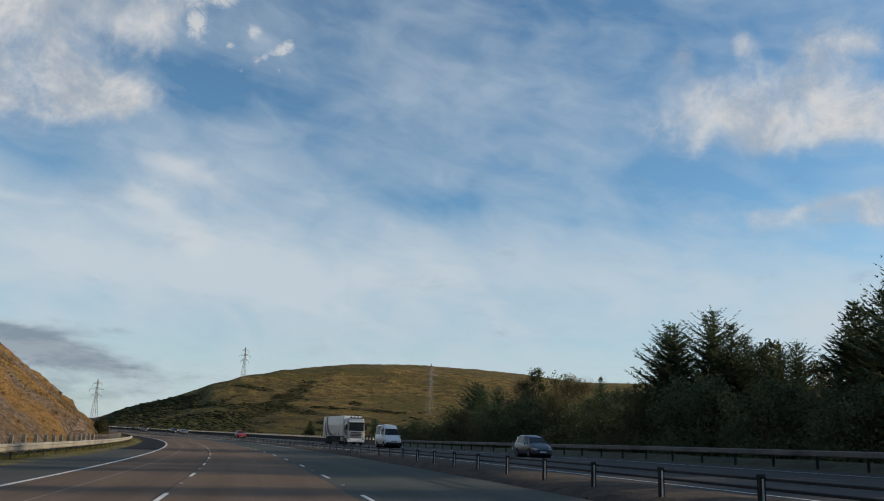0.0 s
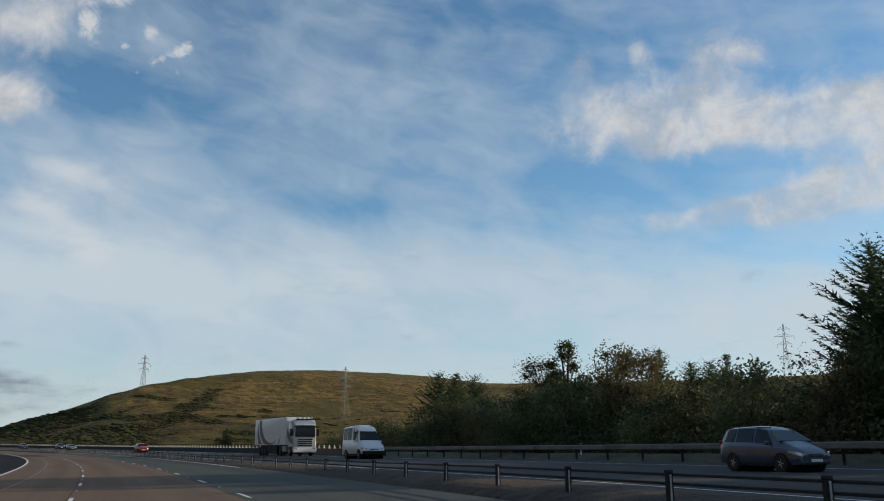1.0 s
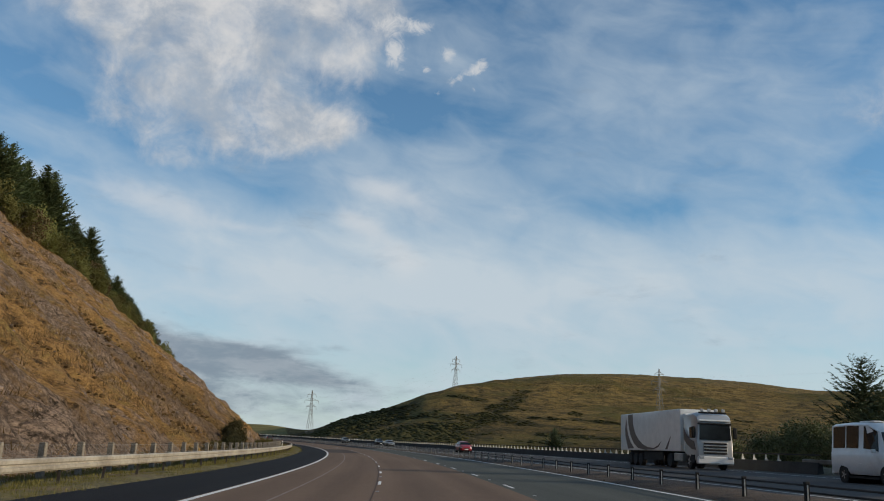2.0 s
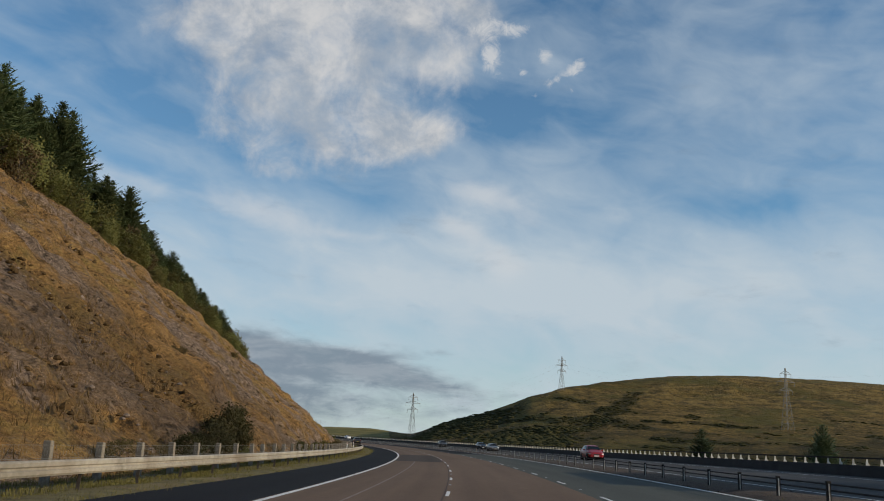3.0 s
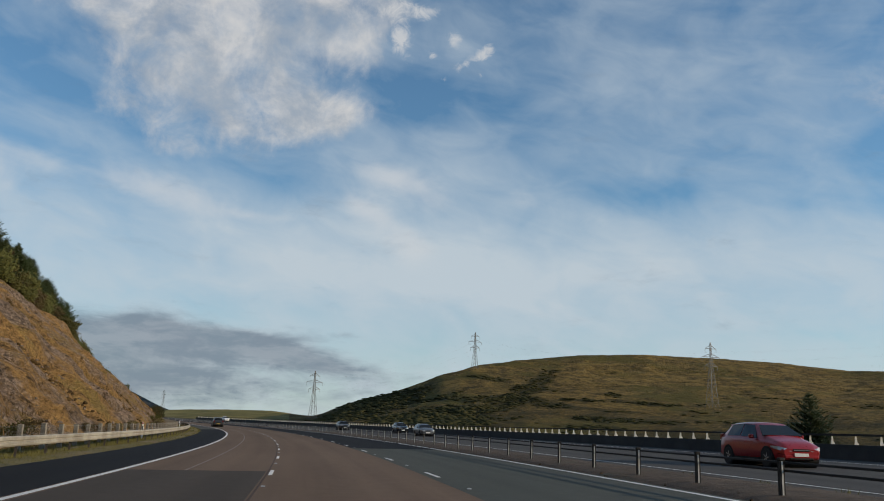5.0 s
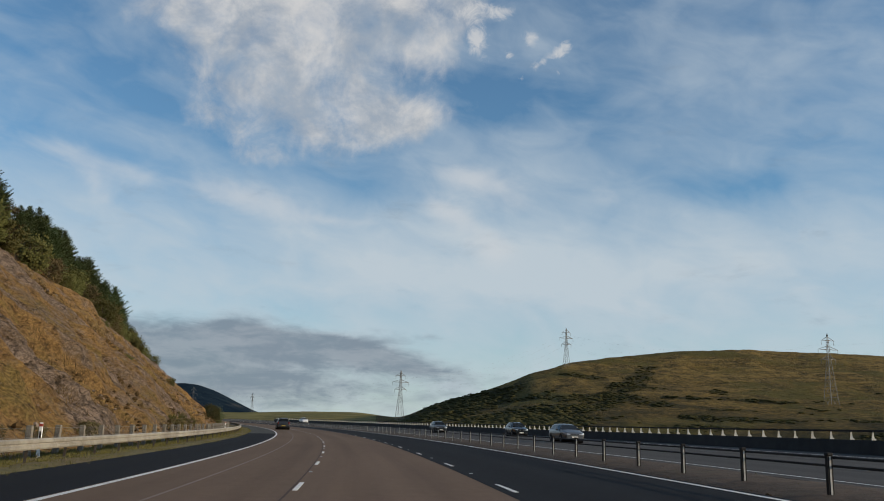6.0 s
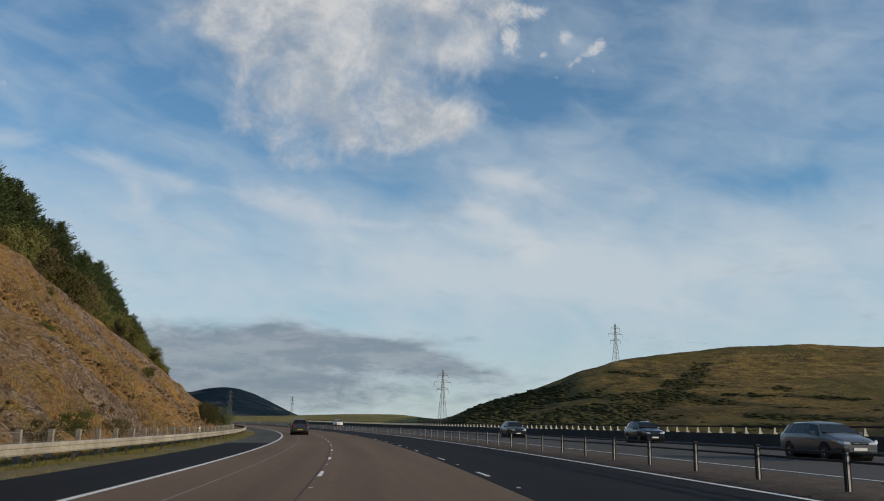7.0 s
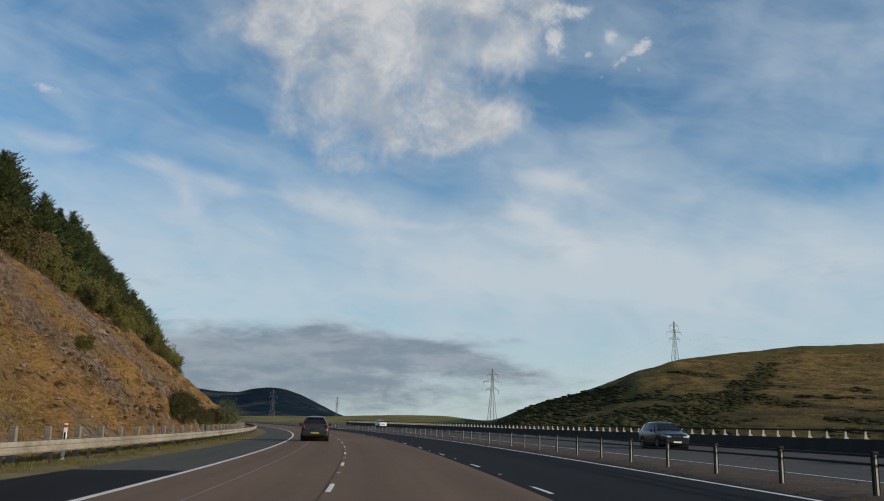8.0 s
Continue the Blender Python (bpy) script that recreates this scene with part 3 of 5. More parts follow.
# ---- building helpers ----
class Shape:
    """Collects faces for one mesh."""

    def __init__(self):
        self.v, self.f, self.uv = [], [], None

    def add(self, verts, faces):
        n = len(self.v)
        self.v += [tuple(map(float, p)) for p in verts]
        self.f += [tuple(i + n for i in f) for f in faces]
        return self

    def box(self, x0, x1, y0, y1, z0, z1, bevel=0.0, taper=1.0):
        b = bevel
        if not b:
            cx, cy = (x0 + x1) / 2, (y0 + y1) / 2
            t = taper
            top = [(cx + (x - cx) * t, cy + (y - cy) * t, z1) for x, y in ((x0, y0), (x1, y0), (x1, y1), (x0, y1))]
            return self.add([(x0, y0, z0), (x1, y0, z0), (x1, y1, z0), (x0, y1, z0)] + top,
                            [(3, 2, 1, 0), (4, 5, 6, 7), (0, 1, 5, 4), (1, 2, 6, 5), (2, 3, 7, 6), (3, 0, 4, 7)])
        rings = []
        for z, e in ((z0, b), (z0 + b, 0), (z1 - b, 0), (z1, b)):
            rings.append([(x0 + b, y0 + e, z), (x1 - b, y0 + e, z), (x1 - e, y0 + b, z), (x1 - e, y1 - b, z),
                          (x1 - b, y1 - e, z), (x0 + b, y1 - e, z), (x0 + e, y1 - b, z), (x0 + e, y0 + b, z)])
        return self.rings(rings)

    def rings(self, rings, cap=True, close=True):
        n, m = len(rings[0]), len(rings)
        faces = []
        for i in range(m - 1):
            for j in range(n if close else n - 1):
                k = (j + 1) % n
                faces.append((i * n + j, i * n + k, (i + 1) * n + k, (i + 1) * n + j))
        if cap:
            faces += [tuple(range(n - 1, -1, -1)), tuple(range((m - 1) * n, m * n))]
        return self.add([p for r in rings for p in r], faces)

    def tube(self, a, b, r0, r1=None, n=6):
        a, b = Vector(a), Vector(b)
        r1 = r0 if r1 is None else r1
        ax = (b - a).normalized()
        u = ax.orthogonal().normalized()
        w = ax.cross(u)
        ring = lambda c, r: [c + (u * math.cos(2 * math.pi * k / n) + w * math.sin(2 * math.pi * k / n)) * r for k in range(n)]
        return self.rings([ring(a, r0), ring(b, r1)])

    def lathe_x(self, prof, n=20, x=0.0, y=0.0, z=0.0):
        """Turns (across, radius) about the x axis."""
        return self.rings([[(x + px, y + r * math.cos(2 * math.pi * k / n), z + r * math.sin(2 * math.pi * k / n)) for k in range(n)] for px, r in prof])

    def mesh(self, name, mat, smooth=False):
        me = bpy.data.meshes.new(name)
        me.from_pydata(self.v, [], self.f)
        me.materials.append(mat)
        if smooth:
            me.polygons.foreach_set("use_smooth", [True] * len(me.polygons))
        if self.uv is not None:
            lay = me.uv_layers.new(name="uv")
            idx = np.empty(len(me.loops), np.int32)
            me.loops.foreach_get("vertex_index", idx)
            lay.data.foreach_set("uv", np.asarray(self.uv, np.float32)[idx].ravel())
        me.update()
        return me


def part(name, shape, mat, parent=None, label="", smooth=False, m=None):
    me = shape if isinstance(shape, bpy.types.Mesh) else shape.mesh(name, mat, smooth)
    ob = new(name, me)
    if parent is not None:
        ob.parent = parent
    if m is not None:
        ob.matrix_basis = m
    return tagged(ob, label)


def thing(name, label, category, group="", kind="", m=None):
    ob = new(name)
    ob.empty_display_size = 0.2
    if m is not None:
        ob.matrix_basis = m
    return tagged(ob, label, category, group, kind)


def sweep(prof, s0, s1, ds, close=False, zfun=None):
    """A profile of (o, z) carried along the road; uv in road metres."""
    ss = np.linspace(s0, s1, max(2, int(round((s1 - s0) / ds)) + 1))
    sh = Shape()
    n = len(prof)
    uv = []
    for s in ss:
        for o, z in prof:
            sh.v.append(tuple(float(a) for a in at(s, o, z + (zfun(s, o) if zfun else 0.0))))
            uv.append((o, s))
    for i in range(len(ss) - 1):
        for j in range(n if close else n - 1):
            k = (j + 1) % n
            sh.f.append((i * n + j, i * n + k, (i + 1) * n + k, (i + 1) * n + j))
    if close:
        sh.f += [tuple(range(n)), tuple(range(len(ss) * n - 1, (len(ss) - 1) * n - 1, -1))]
    sh.uv = uv
    return sh


def laid(name, o0, o1, s0, s1, z, mat, label, ds=4.0, cols=4, parent=None):
    """A sheet of road with a real edge, 12 cm thick."""
    prof = [(o0, z - 0.12)] + [(o0 + (o1 - o0) * k / cols, z) for k in range(cols + 1)] + [(o1, z - 0.12)]
    sh = sweep(prof, s0, s1, ds)
    ob = new(name, sh.mesh(name, mat))
    if parent is not None:
        ob.parent = parent
        return tagged(ob, label)
    return tagged(ob, label, "road", kind="structure")


def line(o, width, s0, s1, parent, name="edge_line", mat=None, z=0.004, wob=0.0):
    return part(name, sweep([(o - width / 2, z), (o + width / 2, z)], s0, s1, 3.0), mat or PAINT, parent)


S0, S1 = -90.0, 620.0
road = laid("road", -5.25, 1.60, S0, S1, 0.0, RED, "red-brown chipped asphalt motorway lanes with a dark seam")
lane3a = laid("road_overtaking_lane_old", 1.60, 6.15, S0, 200.0, -0.002, LANE3_OLD, "worn grey asphalt overtaking lane beside the red lanes")
laid("road_overtaking_lane_new", 1.60, 6.15, 200.0, S1, 0.002, DARK, "new black asphalt overtaking lane beside the red lanes")
laid("road_hard_shoulder_worn", -7.75, -5.25, S0, 62.0, -0.003, GREYOLD, "worn grey asphalt hard shoulder", cols=2)
laid("road_hard_shoulder_new", -7.75, -5.25, 62.0, 273.0, -0.003, DARK, "new black asphalt hard shoulder", cols=2)
laid("road_hard_shoulder_old", -7.75, -5.25, 273.0, S1, -0.003, GREYOLD, "bleached grey asphalt hard shoulder", cols=2)
laid("resurfaced_patch", -5.0, -1.95, 150.5, 178.5, 0.004, PATCH, "dark resurfaced patch in the nearside lane", parent=road)
opposite = laid("road_opposite", 9.35, 24.6, S0, S1, -0.01, OPP, "grey asphalt of the opposite carriageway", cols=6)

# edge lines, seams, dashes and studs
line(-5.13, 0.135, S0, S1, road)
line(5.90, 0.14, S0, S1, lane3a)
line(9.95, 0.11, S0, S1, opposite, z=0.0)
line(21.7, 0.13, S0, S1, opposite, z=0.0)
line(-1.90, 0.035, S0, S1, road, "bitumen_seam", SEAM, 0.003)
line(-3.75, 0.06, -40.0, 420.0, road, "worn_joint", PALE_SEAM, 0.003)
dash = Shape().box(-0.042, 0.042, -1.0, 1.0, -0.01, 0.006).mesh("lane_dash", PAINT)
stud = Shape().box(-0.045, 0.045, -0.05, 0.05, -0.01, 0.016, taper=0.7).mesh("road_stud", STEEL)
thin_dash = Shape().box(-0.04, 0.04, -1.0, 1.0, -0.01, 0.003).mesh("lane_dash", PAINT_WORN)
for par, o in ((road, -1.82), (lane3a, 1.83), (opposite, 13.8), (opposite, 17.7)):
    s = 7.1 - 9.0 * 6
    while s < 430:
        part("lane_dash", thin_dash if par is opposite else dash, None, par, m=on_road(s, o, 0.0))
        if par is not opposite:
            part("road_stud", stud, None, par, m=on_road(s + 4.5, o, 0.0))
        s += 9.0

# central reserve, verges
tagged(new("ground_reserve", sweep([(6.10, -0.05), (6.45, 0.03), (6.9, 0.08), (7.8, 0.10), (8.7, 0.06), (9.40, -0.06)], S0, S1, 2.0,
       zfun=lambda s, o: 0.035 * noise.noise((s * 0.6, o * 1.7, 0.0))).mesh("ground_reserve", SOIL, True)),
       "brown bare soil and gravel of the central reserve", "ground", kind="structure")


def rough(s, o):
    return 0.06 * noise.noise((s * 0.7, o * 1.5, 2.0)) if -11.5 < o < -7.9 or o > 25 else 0.0


tagged(new("ground_verge", sweep([(-7.72, -0.06), (-8.1, 0.01), (-8.7, 0.0), (-9.4, -0.05), (-10.2, -0.10), (-11.1, -0.10), (-11.8, -0.25)][::-1], S0, S1, 1.0, zfun=rough)
       .mesh("ground_verge", GRASS, True)), "rough yellowing grass verge under the crash barrier", "verge", kind="structure")
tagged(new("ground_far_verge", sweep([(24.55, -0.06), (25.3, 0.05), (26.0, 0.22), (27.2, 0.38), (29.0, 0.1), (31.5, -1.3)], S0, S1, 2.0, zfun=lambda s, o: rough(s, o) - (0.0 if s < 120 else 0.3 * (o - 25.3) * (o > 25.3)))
       .mesh("ground_far_verge", VERGE_DARK, True)), "rough grass verge behind the far barrier, coloured dark for shade", "verge", kind="structure")


# ---- land ----
def smooth01(x):
    x = np.clip(x, 0, 1)
    return x * x * (3 - 2 * x)


def face_height(s, o):
    """Height of the left cutting over the road plane."""
    a = -np.asarray(o) - np.interp(s, [60, 110, 200, 260, 320], [11.3, 12.6, 12.4, 11.9, 11.3])
    h = np.clip(a, 0, None) * 0.79
    top = 26.0 * smooth01((600 - s) / 170.0)
    crest = np.where(h > top, top + (h - top) * 0.25, h)
    return np.where(a < 0, 0.0, crest)


CX, CY = -19.2, 172.3
KNOT_A = [-180, -120, -90, -60, -48, -39, -31, -22.4, -18.5, -14.5, -10.4, -6.1, -1.6, 1.0, 3.3, 5.2, 8.1, 11.1, 13.5, 17, 26, 60, 120, 180]
KNOT_E = [1.0, 1.0, 2.0, 4.2, 4.55, 4.35, 4.35, 4.36, 4.86, 5.14, 5.34, 5.29, 4.84, 4.41, 3.75, 2.98, 2.01, 1.22, 0.80, 0.6, 0.6, 0.8, 1.0, 1.0]


def relief(x, y, scale, octaves=4):
    return np.array([noise.fractal((a / scale, b / scale, 0.7), 1.0, 2.0, octaves) for a, b in zip(x, y)])


def land(x, y):
    s, o = road_coords(x, y)
    r, a = np.hypot(x - CX, y - CY), np.degrees(np.arctan2(-(x - CX), y - CY))
    crest = np.interp(a, [-30, -12, -4, 2, 9], [960, 960, 880, 800, 780])
    ridge = 1.0 + np.tan(np.radians(np.interp(a, KNOT_A, KNOT_E))) * crest
    t = (r - 430.0) / (crest - 430.0)
    up = np.clip(t, 0, 1)
    hill = ridge * (0.45 * up + 0.55 * up * up) * smooth01(np.clip(t, 0, 1) * 6)
    # the moor goes on rising gently behind the brow
    behind = np.interp(a, [-60, -30, -12, -5, 1, 9], [2000, 2000, 2000, 1500, 860, 790])
    plateau = 1.0 + np.tan(np.radians(np.interp(a, KNOT_A, KNOT_E))) * np.minimum(r, behind)
    hill = np.where(t > 1, plateau * (1 - 0.35 * smooth01((r - behind) / 900.0)), hill)
    # open fields and the far mountain on the left
    left = smooth01((a - 9.0) / 6.0) * smooth01((100 - a) / 30.0)
    field = 28.0 * smooth01((r - 500) / 1000.0)
    low = field * np.interp(a, [14, 18, 22, 26, 29], [0.95, 0.90, 0.74, 0.66, 0.60])
    mount = 52.4 * np.interp(a, [19.0, 20.6, 21.6, 22.9, 23.8, 24.8, 25.7, 26.6, 27.7, 29.0, 30.0, 32.0, 36.0, 42.0], [0.42, 0.70, 1.10, 1.72, 2.12, 2.42, 2.50, 2.40, 2.14, 2.16, 2.28, 2.40, 1.4, 0.42]) - 22.0
    field = np.maximum(low, low + (field * 0.8 - low) * smooth01((r - 1900) / 1100.0) + mount * smooth01((r - 1900) / 1100.0) * smooth01((5200 - r) / 1500.0))
    far = hill * (1 - left) + field * left - 6.0 * smooth01((460 - r) / 60.0)
    # beside the road
    base = level(s, o) - 0.45
    lft = base + face_height(s, np.minimum(o + 1.2, 0)) - 0.9 * smooth01((-o - 11) / 4.0)
    lft = np.minimum(lft, base + 38)
    wood = smooth01((150 - s) / 40.0)
    rgt = base - (1.1 * smooth01((o - 29) / 4.0)) * wood - (6.0 * smooth01((o - 27) / 14.0)) * (1 - wood) - 3.5 * wood * smooth01((o - 60) / 40)
    near = np.where(o < 0, lft, rgt)
    w = smooth01((np.abs(o) - 60) / 140.0)
    w = np.maximum(w, smooth01((s - 560) / 150.0))
    z = near * (1 - w) + far * w
    z += (relief(x, y, 60.0, 6) * 1.6 - 1.2 * np.abs(relief(x * 1.6 + 900, y * 0.5, 30.0))) * smooth01((r - 380) / 200.0) * (1 - 0.6 * left)
    return np.where(np.abs(o - 7) < 19.5, np.minimum(z, base), z)


# thickets: bands of gorse along gullies, from one end to the other and half their width
# the last, widest band stands partly for shade on the hill's left foot
THICKETS = [(-18, 746, 43, 985, 15), (22, 777, -5, 822, 26), (-27, 817, -129, 941, 34), (82, 850, 82, 866, 12), (200, 875, 240, 850, 8), (201, 770, 203, 780, 11), (41, 819, 123, 817, 7), (40, 720, 90, 700, 16), (-37, 946, -8, 917, 16), (-45, 650, -140, 900, 48)]


def thicket(x, y):
    """How thick the gorse stands on the hillside."""
    d = math.hypot(x - CX, y - CY)
    dens = noise.fractal((x / 60.0, y / 45.0, 2.2), 1.0, 2.0, 5) + (560 - d) / 500.0 + (0.10 if x < -20 else 0.0)
    for x0, y0, x1, y1, w in THICKETS:
        f = max(0.0, min(1.0, ((x - x0) * (x1 - x0) + (y - y0) * (y1 - y0)) / ((x1 - x0) ** 2 + (y1 - y0) ** 2)))
        dens += max(0.0, 1.0 - (math.hypot(x - x0 - f * (x1 - x0), y - y0 - f * (y1 - y0)) / w) ** 2)
    return dens


rad = np.concatenate([np.linspace(1, 460, 150), np.linspace(466, 1000, 84), np.geomspace(1015, 4700, 60)])
angs = np.concatenate([np.arange(-62, 42, 0.3), np.arange(42, 298, 1.6)])
ra, aa = np.meshgrid(rad, np.radians(angs), indexing="ij")
gx, gy = (CX - ra * np.sin(aa)).ravel(), (CY + ra * np.cos(aa)).ravel()
gz = land(gx, gy)
nr, na = ra.shape
sh = Shape()
sh.v = list(zip(gx.tolist(), gy.tolist(), gz.tolist()))
ii, jj = np.meshgrid(np.arange(nr - 1), np.arange(na), indexing="ij")
kk = (jj + 1) % na
sh.f = np.stack([ii * na + jj, (ii + 1) * na + jj, (ii + 1) * na + kk, ii * na + kk], -1).reshape(-1, 4).tolist()
sh.f.append(tuple(range(na)))
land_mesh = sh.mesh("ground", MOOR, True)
grown = [thicket(x, y) if r_ > 440 and r_ < 1000 and -33 < a_ < 15 else -1.0 for x, y, r_, a_ in zip(gx, gy, ra.ravel(), np.degrees(aa).ravel())]
land_mesh.attributes.new("thicket", "FLOAT", "POINT").data.foreach_set("value", np.array(grown, np.float32))
land_mesh.materials.append(FOREST)
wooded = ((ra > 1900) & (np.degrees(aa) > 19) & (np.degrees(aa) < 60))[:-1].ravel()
land_mesh.materials.append(FIELD)
pasture = ((ra > 480) & (ra <= 1900) & (np.degrees(aa) > 13.0) & (np.degrees(aa) < 60))[:-1].ravel()
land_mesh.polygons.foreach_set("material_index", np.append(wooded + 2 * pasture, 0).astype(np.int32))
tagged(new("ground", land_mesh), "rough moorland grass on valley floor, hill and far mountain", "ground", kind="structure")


def ground_z(x, y):
    return float(land(np.array([x], float), np.array([y], float))[0])


# the cut rock face on the left
fs = np.concatenate([np.arange(-60, 90, 1.0), np.arange(90, 380, 0.5), np.arange(380, 600, 1.0)])
fo = -np.concatenate([np.arange(11.0, 47.5, 0.42), np.arange(48, 84, 2.5)])
S, O = np.meshgrid(fs, fo, indexing="ij")
hf = face_height(S.ravel(), O.ravel())
rid = np.array([noise.ridged_multi_fractal((s / 7.0 + h / 15.0, h / 16.0, 0.3), 1.0, 2.1, 5, 1.0, 2.0) for s, h in zip(S.ravel(), hf)])
lump = np.array([noise.fractal((s / 16.0, h / 12.0, 4.3), 1.0, 2.0, 5) for s, h in zip(S.ravel(), hf)])
amp = smooth01((hf + 0.2) / 2.0) * np.where(hf > 26.5, 0.35, 1.0)
lump2 = np.array([noise.fractal((s / 2.6, h / 2.2, 1.3), 1.0, 2.0, 4) for s, h in zip(S.ravel(), hf)])
lump3 = np.array([noise.fractal((s / 0.95 + h / 3.0, h / 1.3, 9.3), 0.8, 2.0, 3) for s, h in zip(S.ravel(), hf)])
out = amp * ((rid - 1.2) * 0.55 + lump * 0.9 + lump2 * 0.70 + lump3 * 0.26)
fx, fy, fz = at(S.ravel(), O.ravel() + out * 0.75, 0.0)
sh = Shape()
sh.v = list(zip(fx.tolist(), fy.tolist(), (fz + hf - 0.12 + out * 0.55).tolist()))
sh.uv = np.stack([S.ravel(), np.hypot(hf, -O.ravel() - 12)], 1)
n, m_ = S.shape
i, j = np.meshgrid(np.arange(n - 1), np.arange(m_ - 1), indexing="ij")
sh.f = np.stack([i * m_ + j, (i + 1) * m_ + j, (i + 1) * m_ + j + 1, i * m_ + j + 1], -1).reshape(-1, 4).tolist()
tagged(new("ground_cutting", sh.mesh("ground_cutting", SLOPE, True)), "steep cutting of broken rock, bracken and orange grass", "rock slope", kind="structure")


def on_face(s, o):
    x, y, z = at(s, o)
    return float(x), float(y), float(z + face_height(s, np.array(o)) - 0.1)


# ---- barriers and fences ----
def post_mesh(name, w, d, h, mat, low=-0.35, cap=None):
    sh = Shape()
    # a Z-shaped rolled post
    sh.box(-w / 2, w / 2, -d / 2, -d / 2 + 0.008, low, h)
    sh.box(-w / 2, -w / 2 + 0.008, -d / 2 + 0.008, d / 2 - 0.008, low, h)
    sh.box(-w / 2, w / 2 * 0.2, d / 2 - 0.008, d / 2, low, h)
    return sh.mesh(name, mat)


PITCH = 3.145
# left crash barrier: deep box beam on leaning posts
barrier = thing("crash_barrier", "weathered galvanised box-beam crash barrier along the verge", "crash barrier")
beam_prof = [(-8.93, 0.30), (-8.90, 0.34), (-8.90, 0.40), (-8.935, 0.425), (-8.935, 0.455), (-8.90, 0.48), (-8.90, 0.545), (-8.93, 0.58), (-9.05, 0.58), (-9.05, 0.30)]
part("beam", sweep(beam_prof, -60, 470, 2.0, close=True), BEAM, barrier)
lpost = post_mesh("barrier_post", 0.075, 0.045, 0.50, RUSTY)
s = 127.8 - PITCH * 58
while s < 465:
    part("barrier_post", lpost, None, barrier, m=on_road(s, -9.10, 0.0) @ pose(0, 0, 0, -8, 6 * noise.noise((s, 0, 0)), 0))
    s += PITCH

# boundary fence behind it: concrete posts, wires and netting
fence = thing("boundary_fence", "concrete-post and wire-netting boundary fence at the foot of the slope", "fence")
fpost = Shape().box(-0.09, 0.09, -0.08, 0.08, -0.5, 0.88, bevel=0.018).mesh("fence_post", CONCRETE)
s = 129.9 - 2.72 * 66
while s < 460:
    part("fence_post", fpost, None, fence, m=on_road(s, -10.5 + 0.08 * noise.noise((s, 3, 0)), 0.05 * noise.noise((s, 1, 0))) @ pose(0, 0, 0, 3 * noise.noise((s, 5, 0)), 4 * noise.noise((s, 7, 0)), 12 * noise.noise((s, 9, 0))))
    s += 2.72
for z in (0.80, 0.52, 0.24):
    part("wire", sweep([(-10.41, z), (-10.407, z + 0.006), (-10.413, z + 0.006)], -60, 460, 2.7, close=True), STEEL, fence)
net = Shape()
s = 80.0
while s < 330:
    for a, b in ((0.0, 0.55), (0.55, 0.0)):
        p0, p1 = at(s, -10.43, 0.24 + a), at(s + 0.30, -10.43, 0.24 + b)
        net.add([p0, (p0[0], p0[1], p0[2] + 0.006), (p1[0], p1[1], p1[2] + 0.006), p1], [(0, 1, 2, 3)])
    s += 0.15
tagged(part("wire_netting", net, STEEL, fence), kind="stuff")

# central fence: two rails on slim posts
median = thing("central_safety_fence", "steel post-and-rail safety fence on the central reserve", "safety fence")
def fence_rise(s, o=0.0):
    return float(np.interp(s, [20, 60, 100, 150, 190, 270], [-0.16, -0.24, -0.21, -0.10, -0.02, 0.02]))


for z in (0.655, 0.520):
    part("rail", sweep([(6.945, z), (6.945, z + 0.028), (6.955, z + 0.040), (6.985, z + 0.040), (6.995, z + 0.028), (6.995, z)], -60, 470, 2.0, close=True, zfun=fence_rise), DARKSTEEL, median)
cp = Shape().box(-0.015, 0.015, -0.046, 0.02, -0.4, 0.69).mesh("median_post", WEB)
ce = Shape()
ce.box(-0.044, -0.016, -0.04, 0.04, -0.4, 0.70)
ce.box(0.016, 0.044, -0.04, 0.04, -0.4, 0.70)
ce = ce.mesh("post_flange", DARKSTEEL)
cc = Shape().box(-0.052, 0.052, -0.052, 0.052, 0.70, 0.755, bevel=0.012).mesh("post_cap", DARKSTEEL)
s = 250.5 - PITCH * 98
while s < 465:
    m = on_road(s, 6.9, fence_rise(s))
    p = part("median_post", cp, None, median, m=m)
    part("post_flange", ce, None, p)
    part("post_cap", cc, None, p)
    s += PITCH

# far side: open box beam by the wood, then a dark parapet with white blades
# the beam and posts by the wood are coloured dark for tree shade
fpost2 = post_mesh("barrier_post", 0.11, 0.06, 0.60, DARKSTEEL)
far_rail = thing("far_crash_barrier", "weathered box-beam barrier in front of the trees, coloured darker for shade", "crash barrier")
part("beam", sweep([(25.0, 0.60), (24.96, 0.64), (24.96, 0.84), (25.0, 0.88), (25.12, 0.88), (25.12, 0.60)], -60, 116, 2.0, close=True), RAIL_FAR, far_rail)
s = -58.0
while s < 116:
    part("barrier_post", fpost2, None, far_rail, m=on_road(s, 25.18, 0.12))
    s += 3.2
parapet = thing("parapet", "dark concrete parapet with white blades under a steel rail", "parapet")
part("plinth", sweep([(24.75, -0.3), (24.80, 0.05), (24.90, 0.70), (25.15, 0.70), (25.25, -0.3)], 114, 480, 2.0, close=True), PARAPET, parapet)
part("rail", sweep([(24.95, 1.10), (24.95, 1.20), (25.10, 1.20), (25.10, 1.10)], 114, 480, 2.0, close=True), DARKSTEEL, parapet)
bl = Shape()
blade = [(-0.15, 0.0), (0.27, 0.0), (0.25, 0.04), (0.13, 0.10), (0.07, 0.22), (0.05, 0.40), (-0.06, 0.40), (-0.10, 0.16)]
